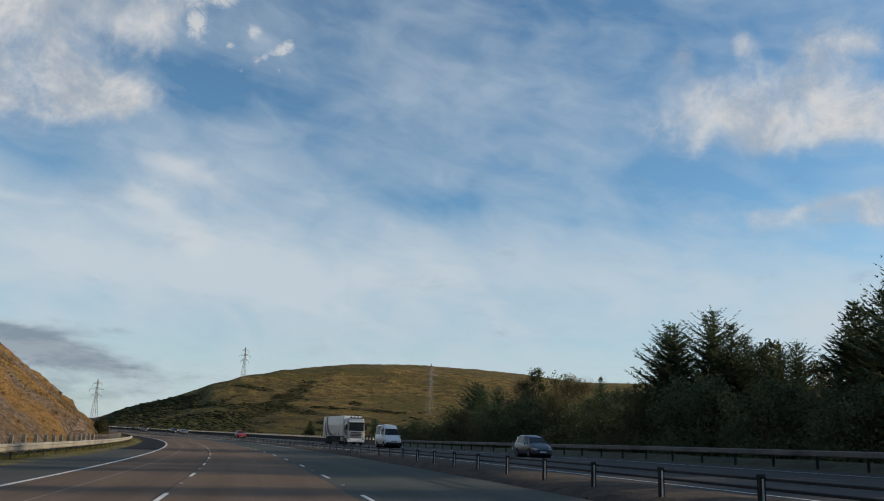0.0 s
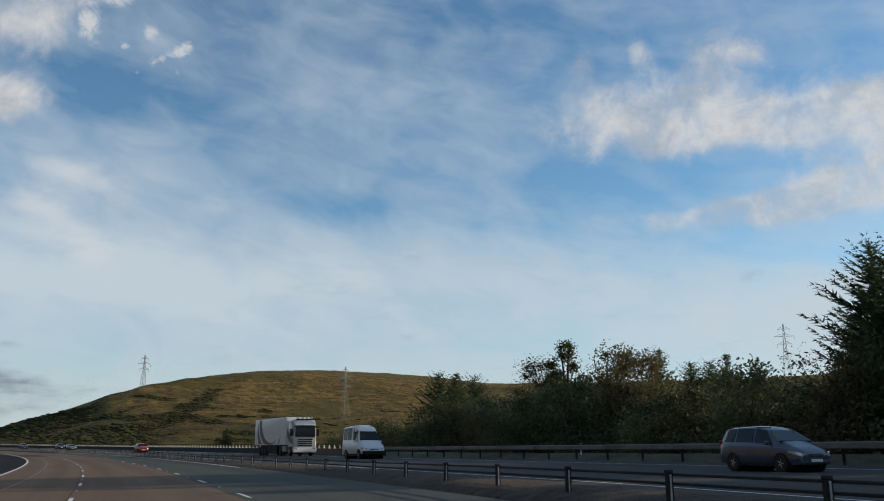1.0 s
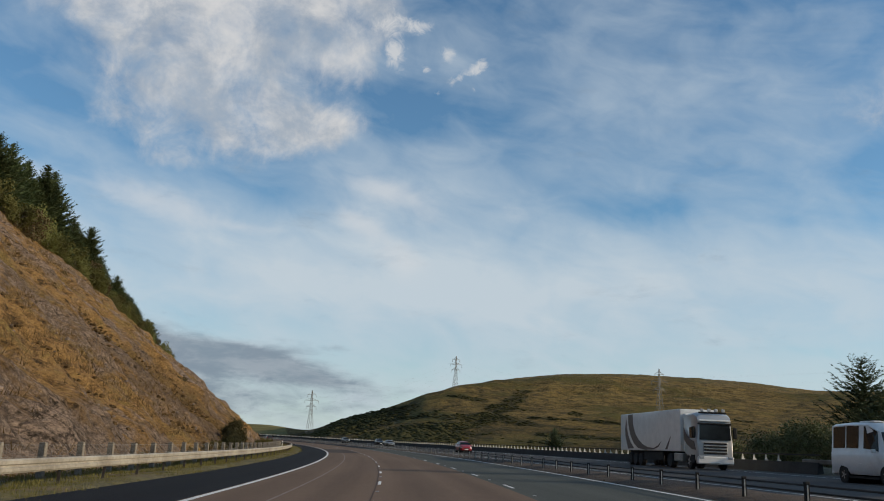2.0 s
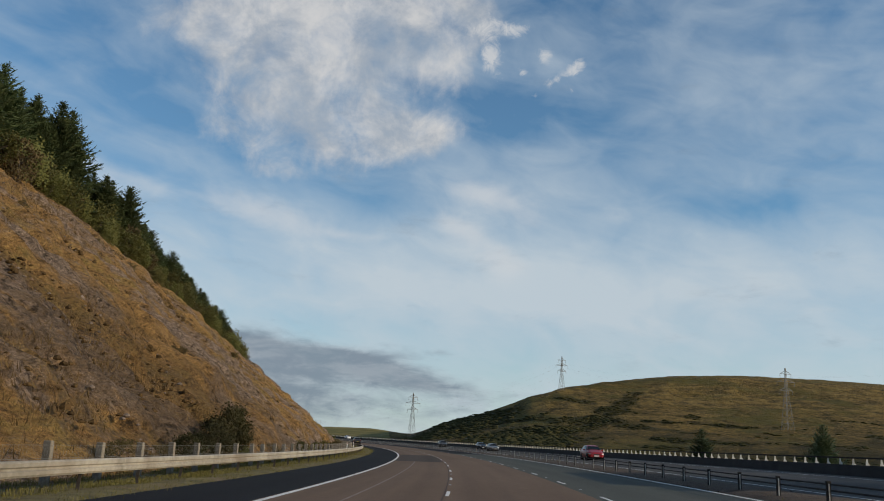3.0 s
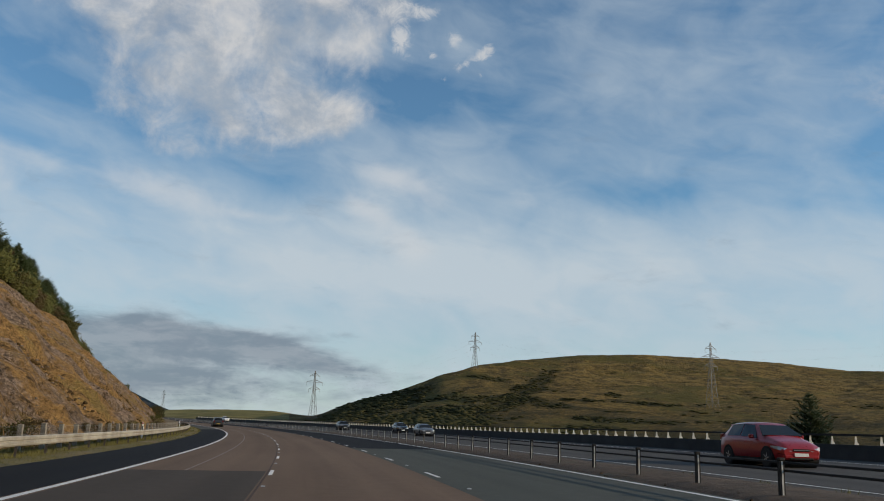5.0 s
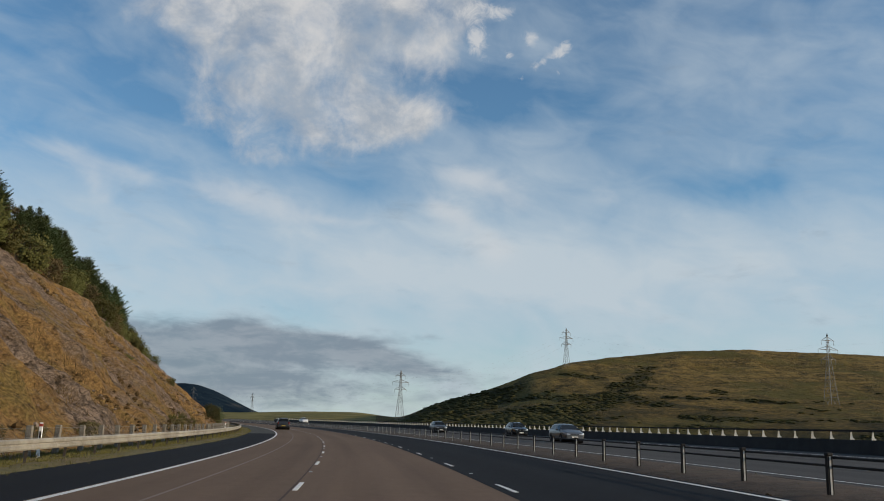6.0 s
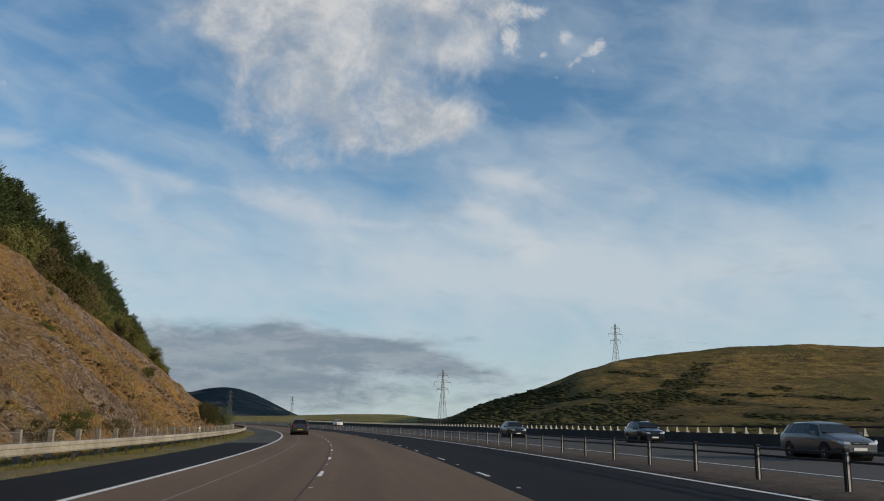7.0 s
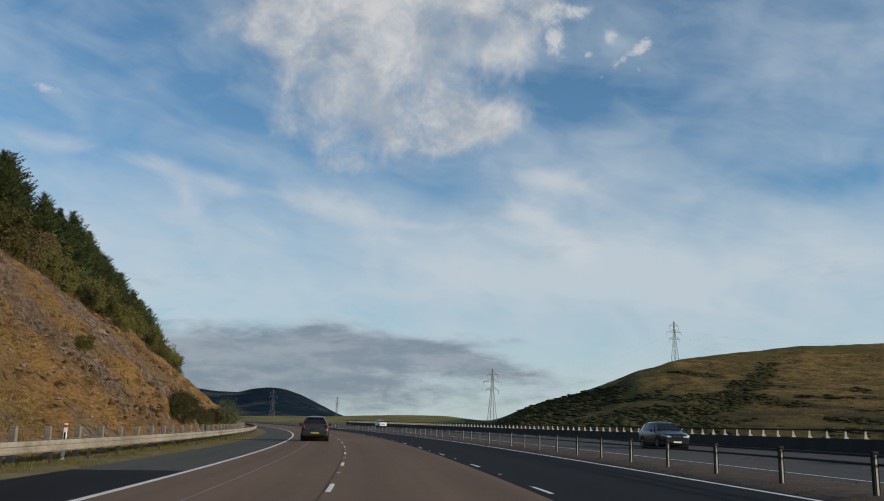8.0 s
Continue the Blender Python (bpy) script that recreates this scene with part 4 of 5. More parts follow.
bl.rings([[(-0.012, y, z) for y, z in blade], [(0.012, y, z) for y, z in blade]])
bl = bl.mesh("blade", FLARE)
s = 277.7 - 1.7245 * 92
while s < 478:
    part("blade", bl, None, parapet, m=on_road(s, 25.02, 0.70) @ pose(0, 0, 0, 0, 0, -62 + 8 * noise.noise((s, 4, 1))))
    s += 1.7245

# white marker posts
for s, o in ((280.0, -10.2), (217.0, -10.2), (181.7, -10.2), (77.8, 26.4)):
    mk = thing("marker_post", "white plastic roadside marker post with a red reflector", "marker post", "marker posts", m=on_road(s, o, -0.05))
    part("post_body", Shape().box(-0.05, 0.05, -0.02, 0.02, -0.3, 1.02, bevel=0.008), WHITE, mk)
    part("reflector", Shape().box(-0.051, 0.051, -0.021, 0.021, 0.90, 0.985), REDPAINT, mk)
    part("post_band", Shape().box(-0.026, 0.026, -0.023, 0.023, 0.52, 0.76), TRIM, mk)


# ---- trees ----
rng = random.Random(7)


def conifer(seed, height, spread, bare=0.1, gap=0.0, full=0.6, step=0.17, mat=CONIFER, plump=1.0):
    """A spruce or pine: tapered trunk and whorls of twig-covered boughs, drooping below and rising at the top."""
    r = random.Random(seed)
    tr = thing("conifer", "dark green conifer with ragged drooping boughs", "tree", "conifers")
    t = Shape()
    lean = r.uniform(-0.03, 0.03) * height
    for k in range(5):
        a, b = k / 5, (k + 1) / 5
        t.tube((lean * a, 0, height * a - (0.4 if k == 0 else 0)), (lean * b, 0, height * b), 0.018 * height * (1 - a) + 0.012, 0.018 * height * (1 - b) + 0.012, 6)
    part("trunk", t, BARK, tr, smooth=True)
    c = Shape()
    z = height * bare
    big = step / 0.17
    while z < height * 0.985:
        f = (z / height - bare) / (1 - bare)
        reach = spread * (1 - f) ** full * (1.0 if f > 0.15 else 0.75 + f * 1.6) + 0.12
        n = (7 if f < 0.75 else 5) + (2 if plump > 1 else 0)
        base = r.uniform(0, 6.28)
        for k in range(n):
            if r.random() < gap:
                continue
            a = base + 6.283 * k / n + r.uniform(-0.45, 0.45)
            ln = reach * r.uniform(0.45, 1.20)
            rise = r.uniform(-0.25, 0.20) + 0.55 * f
            steps = max(4, int(ln / step * 1.35))
            for q_ in range(steps):
                d = ln * (q_ + r.uniform(0.3, 1.0)) / steps
                zz = z + rise * d + 0.22 * d * d / max(ln, 0.3) + r.uniform(-0.04, 0.04)
                x, y = math.cos(a) * d + lean * z / height, math.sin(a) * d
                for side in (-1, -0.4, 0.4, 1):
                    w = (0.22 + 0.26 * (1 - d / ln)) * r.uniform(0.6, 1.35) * big ** 0.6 * plump * min(1.0, 0.42 + 1.6 * (1 - f))
                    aa_ = a + side * r.uniform(0.5, 1.1)
                    tx, ty, tz = x + math.cos(aa_) * w, y + math.sin(aa_) * w, zz + r.uniform(-0.20, 0.85) * w
                    k_ = 0.115 * w * plump
                    px, py = -math.sin(aa_) * k_, math.cos(aa_) * k_
                    pz_ = r.uniform(-0.9, 0.9) * k_
                    c.add([(x - px, y - py, zz - pz_), (x + px, y + py, zz + pz_), (tx, ty, tz)], [(0, 1, 2)])
        z += height * (0.024 + 0.013 * r.random()) * (1.0 if f < 0.8 else 0.8) * (0.6 + 0.4 * big)
    # leader shoots
    for k in range(14):
        d = r.uniform(0, 0.08)
        a = r.uniform(0, 6.283)
        zz = height * (0.93 + 0.07 * r.random())
        c.add([(lean - 0.02, 0, zz - 0.05), (lean + 0.02, 0.02, zz), (lean + math.cos(a) * 0.16, math.sin(a) * 0.16, zz + 0.30)], [(0, 1, 2)])
    part("crown", c, mat, tr)
    return tr


def broadleaf(seed, height, spread, mat=LEAF, leaves=2600, name="tree", label="leafy broad-leaved roadside tree", cat="tree", group="broad-leaved trees", size=0.13, low=0.12):
    """Forked trunk and a crown of many small leaves gathered in uneven clumps."""
    r = random.Random(seed)
    tr = thing(name, label, cat, group)
    t, tips = Shape(), []
    stems = 1 if name == "tree" else 3
    for st in range(stems):
        top = Vector((r.uniform(-0.1, 0.1) * height, r.uniform(-0.1, 0.1) * height, height * 0.55))
        rr = 0.022 * height / stems ** 0.5 + 0.008
        t.tube((0, 0, -0.3), top, rr, rr * 0.6, 6)
        for k in range(30 // stems):
            f = r.uniform(low, 1.0)
            p = top * min(1, f * 1.2)
            a = r.uniform(0, 6.283)
            rad_ = spread * (0.45 + 0.55 * math.sin(math.pi * min(1, f * 0.8 + 0.15))) * r.uniform(0.45, 1.0)
            tip = Vector((math.cos(a) * rad_, math.sin(a) * rad_, height * min(0.97, f * 0.8 + r.uniform(0.08, 0.26))))
            t.tube(p, tip, rr * 0.45, rr * 0.12, 5)
            tips.append(tip)
    part("trunk", t, BARK, tr, smooth=True)
    c = Shape()
    per = leaves // len(tips)
    for tip in tips:
        cr = r.uniform(0.26, 0.55) * spread * (1.35 if name == "tree" else 1.0)
        for k in range(per):
            d = Vector((r.gauss(0, 1), r.gauss(0, 1), r.gauss(0, 0.8)))
            d = tip + d.normalized() * cr * r.random() ** (1.1 if name == "tree" else 0.7)
            if d.z < 0.02:
                d.z = abs(d.z) + 0.05
            u = Vector((r.gauss(0, 1), r.gauss(0, 1), r.gauss(0, 1))).normalized() * size * r.uniform(0.6, 1.5)
            w = u.orthogonal().normalized() * size * r.uniform(0.5, 0.9)
            c.add([d - u, d + w, d + u, d - w], [(0, 1, 2, 3)])
    part("crown", c, mat, tr)
    return tr


def plant(master, x, y, z, scale, turn, squash=1.0, lean=0.0):
    return copy_thing(master, pose(x, y, z, lean, 0, turn) @ Matrix.Diagonal((scale, scale, scale * squash, 1)))


masters = [conifer(1, 10.0, 3.5, 0.04, 0.03, 0.52, 0.17, CONIFER, 1.15), conifer(2, 10.0, 3.1, 0.03, 0.06, 0.56, 0.17, CONIFER, 1.15), conifer(3, 10.0, 3.6, 0.05, 0.10, 0.52, 0.17, CONIFER, 1.15), conifer(4, 10.0, 2.6, 0.02, 0.03, 0.68, 0.17, CONIFER, 1.15), conifer(8, 10.0, 3.3, 0.02, 0.0, 0.75, 0.19, CONIFER, 1.35)]
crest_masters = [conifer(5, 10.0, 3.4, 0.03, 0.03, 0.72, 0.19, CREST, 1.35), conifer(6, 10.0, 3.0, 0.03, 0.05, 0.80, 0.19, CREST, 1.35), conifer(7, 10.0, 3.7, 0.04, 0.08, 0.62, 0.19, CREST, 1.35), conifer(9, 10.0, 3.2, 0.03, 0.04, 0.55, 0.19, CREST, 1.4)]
bushes = [broadleaf(11, 4.0, 2.0, LEAF, 5200, "bush", "dense dark green roadside bush", "bush", "bushes", 0.07, 0.02),
          broadleaf(12, 4.0, 2.3, LEAF, 4800, "bush", "loose green and yellowing roadside bush", "bush", "bushes", 0.07, 0.02),
          broadleaf(13, 4.0, 2.1, LEAF_DRY, 4200, "bush", "sparse brown autumn bush", "bush", "bushes", 0.06, 0.02)]
slope_bushes = [broadleaf(31, 4.0, 1.9, LEAF_SLOPE, 1900, "shrub", "green shrub rooted on the cutting", "shrub", "slope shrubs", 0.15, 0.02),
                broadleaf(32, 4.0, 2.2, LEAF_SLOPE, 1800, "shrub", "yellow-green shrub rooted on the cutting", "shrub", "slope shrubs", 0.15, 0.02),
                broadleaf(33, 4.0, 2.0, LEAF_DRY, 1500, "shrub", "brown autumn shrub rooted on the cutting", "shrub", "slope shrubs", 0.13, 0.02)]
bramble = broadleaf(14, 4.0, 2.3, BRAMBLE, 3600, "bush", "dark bramble thicket at the foot of the slope", "bush", "bushes", 0.11, 0.02)
leafy = [broadleaf(21, 8.0, 1.9, LEAF, 8600, size=0.07), broadleaf(22, 8.0, 2.2, LEAF_DRY, 8600, label="thin brown autumn tree with bare twigs", size=0.07, low=0.02), broadleaf(23, 8.0, 1.05, LEAF, 7000, label="slender birch with thin green leaves", size=0.07, low=0.04)]

# wood beyond the far barrier
WOOD = [("c", 0, 57, 34.2, 12.7), ("c", 2, 60, 33.0, 12.0), ("c", 2, 62.4, 34.0, 12.4), ("c", 3, 54, 34.0, 11.4), ("c", 2, 65.6, 36, 9.2), ("c", 0, 52, 36.0, 9.8),
        ("c", 1, 58.5, 38, 11.4), ("c", 2, 37, 33.4, 12.6), ("c", 0, 33.5, 34.5, 13.6), ("c", 1, 40.5, 35.0, 11.8), ("c", 3, 30, 34.0, 13.0), ("c", 2, 26, 33.0, 13.2),
        ("c", 1, 16, 34.0, 12.5), ("c", 2, 10, 33.5, 12.0), ("c", 3, 4, 34.5, 12.8), ("l", 2, 50.2, 34.4, 9.8), ("l", 1, 45.5, 35, 7.8), ("c", 4, 43.5, 35.5, 11.5)]
WOOD += [("l", 2, 95.3, 36.4, 11.6), ("l", 2, 97.4, 37.0, 9.2), ("l", 2, 93.4, 37.4, 8.6), ("l", 1, 104.9, 40.0, 10.6), ("l", 1, 102.5, 41.0, 9.2), ("l", 1, 88.6, 36.6, 9.8), ("l", 1, 85.8, 37.4, 9.2),
         ("l", 1, 91.2, 38.5, 9.0), ("c", 3, 90.0, 42.3, 10.4), ("c", 1, 86.3, 42.1, 9.0), ("c", 0, 84.2, 42.4, 8.8), ("c", 3, 82.0, 42.0, 9.2), ("c", 1, 79.5, 42.4, 8.4),
         ("c", 4, 131.2, 44.4, 14.4), ("c", 2, 135.3, 49.5, 15.4), ("c", 0, 148.6, 51.8, 18.2), ("c", 4, 141.0, 48.0, 14.0), ("c", 2, 124.5, 43.5, 9.5), ("l", 0, 108, 38.5, 7.0),
         ("l", 0, 76, 36, 6.4)]
WOOD += [("c", 1, 61, 41, 11.0), ("c", 0, 55, 40, 10.5), ("c", 2, 49, 41, 10.0), ("c", 3, 65, 42, 9.4), ("c", 0, 28, 38, 12.0), ("c", 1, 36, 39, 12.2), ("c", 0, -4, 34, 12.0),
         ("c", 1, -12, 35, 12.0), ("c", 2, -20, 34, 11.0), ("c", 4, 221.8, 42.3, 11.2), ("c", 4, 216, 58, 12.5), ("c", 4, 224, 62, 11.0), ("l", 0, 141, 45, 7.5), ("l", 0, 150, 47, 6.8)]
for kind_, k, s, o, h in WOOD:
    x, y, _ = at(s, o)
    mst = masters[k] if kind_ == "c" else leafy[k]
    plant(mst, float(x), float(y), ground_z(x, y) - 0.15, h / (10.0 if kind_ == "c" else 8.0), rng.uniform(0, 360))
for k in range(110):
    s = -30 + k * 1.62 + rng.uniform(-0.8, 0.8)
    o = 31.0 + rng.uniform(-0.8, 6.0) + (2.0 if s > 100 else 0)
    x, y, _ = at(s, o)
    plant(bushes[rng.choice((0, 0, 0, 1, 1, 2))], float(x), float(y), ground_z(x, y) - 0.1, rng.uniform(1.10, 1.65) * (1.0 if s < 46 else 0.88 if s < 60 else 1.0), rng.uniform(0, 360), rng.uniform(0.85, 1.15))
for k in range(34):
    s, o = 69 + k * 1.5 + rng.uniform(-0.8, 0.8), rng.uniform(37.5, 41.0)
    x, y, _ = at(s, o)
    plant(bushes[rng.choice((0, 0, 1, 2))], float(x), float(y), ground_z(x, y) - 0.1, rng.uniform(1.15, 1.35) * (1.0 if s < 80 else 1.2), rng.uniform(0, 360), rng.uniform(0.9, 1.15))
for k in range(26):
    s, o = 112 + k * 4.6 + rng.uniform(-1.5, 1.5), 40 + rng.uniform(-2, 14)
    x, y, _ = at(s, o)
    plant(bushes[rng.choice((0, 1, 1))], float(x), float(y), ground_z(x, y) - 0.1, rng.uniform(0.7, 1.25), rng.uniform(0, 360))

# trees along the crest of the cutting, bushes on it and at its foot
def wood_edge(s):
    """Where the growth on the cutting begins, further down the face along the road."""
    return float(np.interp(s, [60, 190, 235, 285, 325, 370, 460], [-44.5, -44.0, -39.5, -33.5, -30.0, -25.0, -21.0]))


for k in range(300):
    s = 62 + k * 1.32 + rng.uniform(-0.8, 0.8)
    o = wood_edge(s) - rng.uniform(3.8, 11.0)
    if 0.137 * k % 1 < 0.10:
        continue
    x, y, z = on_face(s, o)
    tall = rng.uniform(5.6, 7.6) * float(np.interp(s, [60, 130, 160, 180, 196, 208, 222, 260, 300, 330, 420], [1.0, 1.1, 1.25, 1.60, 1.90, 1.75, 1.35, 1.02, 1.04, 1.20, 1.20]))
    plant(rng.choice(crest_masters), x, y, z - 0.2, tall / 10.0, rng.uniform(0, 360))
for k in range(215):
    s = 62 + k * 1.84 + rng.uniform(-1.0, 1.0)
    o = wood_edge(s) - rng.uniform(-0.8, 5.0)
    x, y, z = on_face(s, o)
    plant(slope_bushes[rng.choice((0, 1, 1, 2))], x, y, z - 0.2, rng.uniform(0.50, 1.10), rng.uniform(0, 360))
for k in range(54):
    s = rng.uniform(90, 430)
    o = -11.9 - rng.uniform(0, 1.0) if k % 3 else rng.uniform(wood_edge(s) + 2, -17)
    x, y, z = on_face(s, o)
    plant(slope_bushes[rng.choice((1, 2, 2))], x, y, z - 0.15, rng.uniform(0.16, 0.36), rng.uniform(0, 360), 0.9)
for s, o, k in ((138.5, -13.2, 0.52), (141.2, -13.5, 0.50), (143.5, -13.6, 0.42), (136.6, -12.9, 0.40), (140.0, -13.0, 0.36), (133.0, -12.6, 0.34), (130.5, -12.6, 0.32), (316.5, -12.9, 0.50), (318.0, -13.4, 0.38), (326, -12.5, 0.36), (329, -12.4, 0.30), (333, -12.4, 0.34), (163, -12.6, 0.26), (345, -12.0, 0.7), (352, -12.2, 0.6)):
    x, y, z = on_face(s, o)
    plant(bramble if s < 340 else bushes[1], x, y, z - 0.15, k, rng.uniform(0, 360))
for mst in masters + bushes + [bramble] + leafy + crest_masters + slope_bushes:
    for ob in (*mst.children_recursive, mst):
        bpy.data.objects.remove(ob)


# ---- small growth and stones, too many to count ----
def blades(name, spots, mat, label, height, width, n, cat="grass"):
    sh_ = Shape()
    r = random.Random(len(name))
    for x, y, z, k in spots:
        for _ in range(n):
            a, l = r.uniform(0, 6.283), r.uniform(0.5, 1.2) * height * k
            px, py = x + r.gauss(0, width * k), y + r.gauss(0, width * k)
            ex, ey = r.gauss(0, 0.45) * l, r.gauss(0, 0.45) * l
            b = 0.05 * l + 0.006
            sh_.v += [(px - math.cos(a) * b, py - math.sin(a) * b, z - 0.04), (px + math.cos(a) * b, py + math.sin(a) * b, z - 0.04), (px + ex, py + ey, z + l)]
            m3 = len(sh_.v)
            sh_.f.append((m3 - 3, m3 - 2, m3 - 1))
    return tagged(new(name, sh_.mesh(name, mat)), label, cat, kind="stuff")


spots = []
for k in range(9500):
    s = rng.uniform(30, 330)
    o = -rng.choice((rng.uniform(7.85, 9.3), rng.uniform(9.0, 11.6)))
    x, y, z = at(s, o, -0.03)
    spots.append((float(x), float(y), float(z), rng.uniform(0.5, 1.3) * (1.0 if noise.noise((s * 0.12, o, 5.0)) > -0.1 else 0.5)))
blades("verge_grass", spots, TUFT, "tufts of yellowing grass along the verge", 0.085, 0.20, 20)
spots = []
for k in range(14000):
    s, o = rng.uniform(70, 430), -rng.uniform(11.5, 46)
    if noise.noise((s * 0.09, o * 0.12, 8.0)) < -0.05:
        continue
    x, y, z = on_face(s, o)
    spots.append((x, y, z, rng.uniform(0.5, 1.4)))
blades("slope_bracken", spots, BRACKEN, "orange bracken and dead grass clinging to the rock face", 0.30, 0.35, 12, "bracken")
spots = []
for k in range(900):
    s, o = rng.uniform(-20, 330), rng.uniform(6.3, 9.2)
    if noise.noise((s * 0.15, o * 0.5, 3.0)) < 0.12:
        continue
    x, y, z = at(s, o, -0.02)
    spots.append((float(x), float(y), float(z), rng.uniform(0.3, 0.9)))
blades("reserve_weeds", spots, TUFT, "sparse weeds on the central reserve", 0.16, 0.12, 10, "weeds")


def clumps(name, spots, mat, label, cat, smooth=False):
    """Low irregular lumps joined in one mesh."""
    sh_ = Shape()
    r = random.Random(len(name) + 3)
    for x, y, z, w, h in spots:
        rings = []
        for f, k in ((0.0, 0.8), (0.35, 1.0), (0.75, 0.7), (1.0, 0.2)):
            rings.append([(x + math.cos(6.283 * q_ / 6) * w * k * r.uniform(0.6, 1.25), y + math.sin(6.283 * q_ / 6) * w * k * r.uniform(0.6, 1.25), z + h * f * r.uniform(0.8, 1.2) - 0.1 * h) for q_ in range(6)])
        sh_.rings(rings)
    return tagged(new(name, sh_.mesh(name, mat, smooth)), label, cat, kind="stuff")


spots = []
for k in range(1500):
    s, o = rng.uniform(80, 400), -rng.uniform(11.5, 44)
    x, y, z = on_face(s, o)
    w = rng.uniform(0.04, 0.15) * (1.0 if rng.random() < 0.95 else 1.8)
    spots.append((x, y, z, w, w * rng.uniform(0.6, 1.1)))
for k in range(3000):
    s, o = rng.uniform(80, 400), -rng.uniform(13, 44)
    if noise.noise((s * 0.11, o * 0.05, 2.0)) < 0.02:
        continue
    x, y, z = on_face(s, o)
    w = rng.uniform(0.07, 0.20)
    spots.append((x, y, z - 0.3 * w, w, w * rng.uniform(0.6, 1.0)))
clumps("loose_rocks", spots, ROCK, "loose grey-brown stones on the cutting", "rocks")
spots = []
for k in range(9000):
    s, o = rng.uniform(80, 400), -rng.uniform(12.5, 45)
    if noise.noise((s * 0.08, o * 0.06, 6.0)) + (0.25 if 118 < s < 170 and o > -26 else 0.0) < 0.03:
        continue
    x, y, z = on_face(s, o)
    w = rng.uniform(0.08, 0.24)
    spots.append((x, y, z - 0.2 * w, w, w * rng.uniform(0.6, 1.1)))
clumps("slope_heather", spots, HEATHER, "dark brown heather tussocks on the rock face", "heather")
spots = []
for k in range(5200):
    s, o = 10 + 320 * rng.random() ** 0.9, rng.uniform(6.15, 9.35)
    x, y, z = at(s, o, 0.0)
    w = rng.uniform(0.012, 0.040) * (1.0 if rng.random() < 0.94 else 2.0)
    spots.append((float(x), float(y), float(z) - 0.01, w, w * rng.uniform(0.5, 1.1)))
clumps("reserve_gravel", spots, GRAVEL, "brown gravel strewn over the central reserve", "gravel")
px, py = [], []
for k in range(34000):
    r_, a_ = rng.uniform(440, 900), radians(rng.uniform(-32, 14))
    px.append(CX - r_ * math.sin(a_))
    py.append(CY + r_ * math.cos(a_))
pz = land(np.array(px), np.array(py))
spots = []
for x, y, z in zip(px, py, pz):
    if thicket(x, y) + rng.uniform(-0.45, 0.45) > 0.66:
        w = rng.uniform(0.55, 1.0) ** 2 * (2.8 if x > -30 else 3.6)
        spots.append((x, y, float(z), w, w * rng.uniform(0.16, 0.42)))
clumps("hillside_scrub", spots, SCRUB, "dark scrub and gorse on the lower hillside", "scrub", True)


# ---- pylons and lines ----
def pylon(x, y, base, height, turn):
    p = thing("pylon", "grey lattice steel electricity pylon", "pylon", "pylons", m=pose(x, y, base, 0, 0, turn))
    legs, lat = Shape(), Shape()
    wid = lambda f: (0.050 * (1 - f / 0.62) + 0.022) * height if f < 0.62 else (0.022 - 0.017 * (f - 0.62) / 0.38) * height
    fs_ = [0, 0.17, 0.31, 0.43, 0.53, 0.62, 0.70, 0.78, 0.86, 0.93, 1.0]
    cor = ((1, 1), (-1, 1), (-1, -1), (1, -1))
    for a, b in zip(fs_[:-1], fs_[1:]):
        wa, wb = wid(a), wid(b)
        for k in range(4):
            (cx_, cy_), (ex_, ey_) = cor[k], cor[(k + 1) % 4]
            legs.tube((cx_ * wa, cy_ * wa, a * height), (cx_ * wb, cy_ * wb, b * height), 0.16, 0.12, 4)
            lat.tube((cx_ * wa, cy_ * wa, a * height), (ex_ * wb, ey_ * wb, b * height), 0.06, n=3)
            lat.tube((ex_ * wa, ey_ * wa, a * height), (cx_ * wb, cy_ * wb, b * height), 0.06, n=3)
            lat.tube((cx_ * wb, cy_ * wb, b * height), (ex_ * wb, ey_ * wb, b * height), 0.06, n=3)
    part("leg_frame", legs, PYLON, p)
    part("lattice", lat, PYLON, p)
    for f, l in ((0.66, 0.115), (0.79, 0.16), (0.91, 0.10)):
        for sg in (-1, 1):
            arm = Shape()
            for dy_ in (-1, 1):
                arm.tube((sg * wid(f), dy_ * wid(f), f * height), (sg * l * height, 0, f * height), 0.22, 0.16, 4)
                arm.tube((sg * wid(f), dy_ * wid(f), (f + 0.045) * height), (sg * l * height, 0, f * height), 0.13, 0.10, 4)
            arm.tube((sg * l * height, 0, f * height), (sg * l * height, 0, (f - 0.06) * height), 0.12, 0.12, 4)
            part("cross_arm", arm, PYLON, p)
    return [(s_ * l * height, (f - 0.06) * height) for f, l in ((0.66, 0.115), (0.79, 0.16), (0.91, 0.10)) for s_ in (-1, 1)]


PYLONS = [(632.0, 805.0, 72.0, 60.0), (148.5, 811.5, 21.0, 52.5), (-33.0, 977.0, 52.0, 44.0), (-164.2, 867.6, 3.0, 44.5), (-409.8, 1014.3, 4.0, 34.0), (-640.0, 1765.0, 20.0, 42.0)]
tips_ = []
for i, (x, y, b, h) in enumerate(PYLONS):
    nx, ny = PYLONS[min(i + 1, len(PYLONS) - 1)][:2]
    qx, qy = PYLONS[max(i - 1, 0)][:2]
    turn = math.degrees(math.atan2(ny - qy, nx - qx)) + 42 if i else -28.0
    b = min(b, ground_z(x, y) + 0.5)
    top = PYLONS[i][2] + h
    ends = pylon(x, y, b, top - b, turn)
    c, s = math.cos(radians(turn)), math.sin(radians(turn))
    tips_.append([(x + c * a, y + s * a, b + z) for a, z in ends])
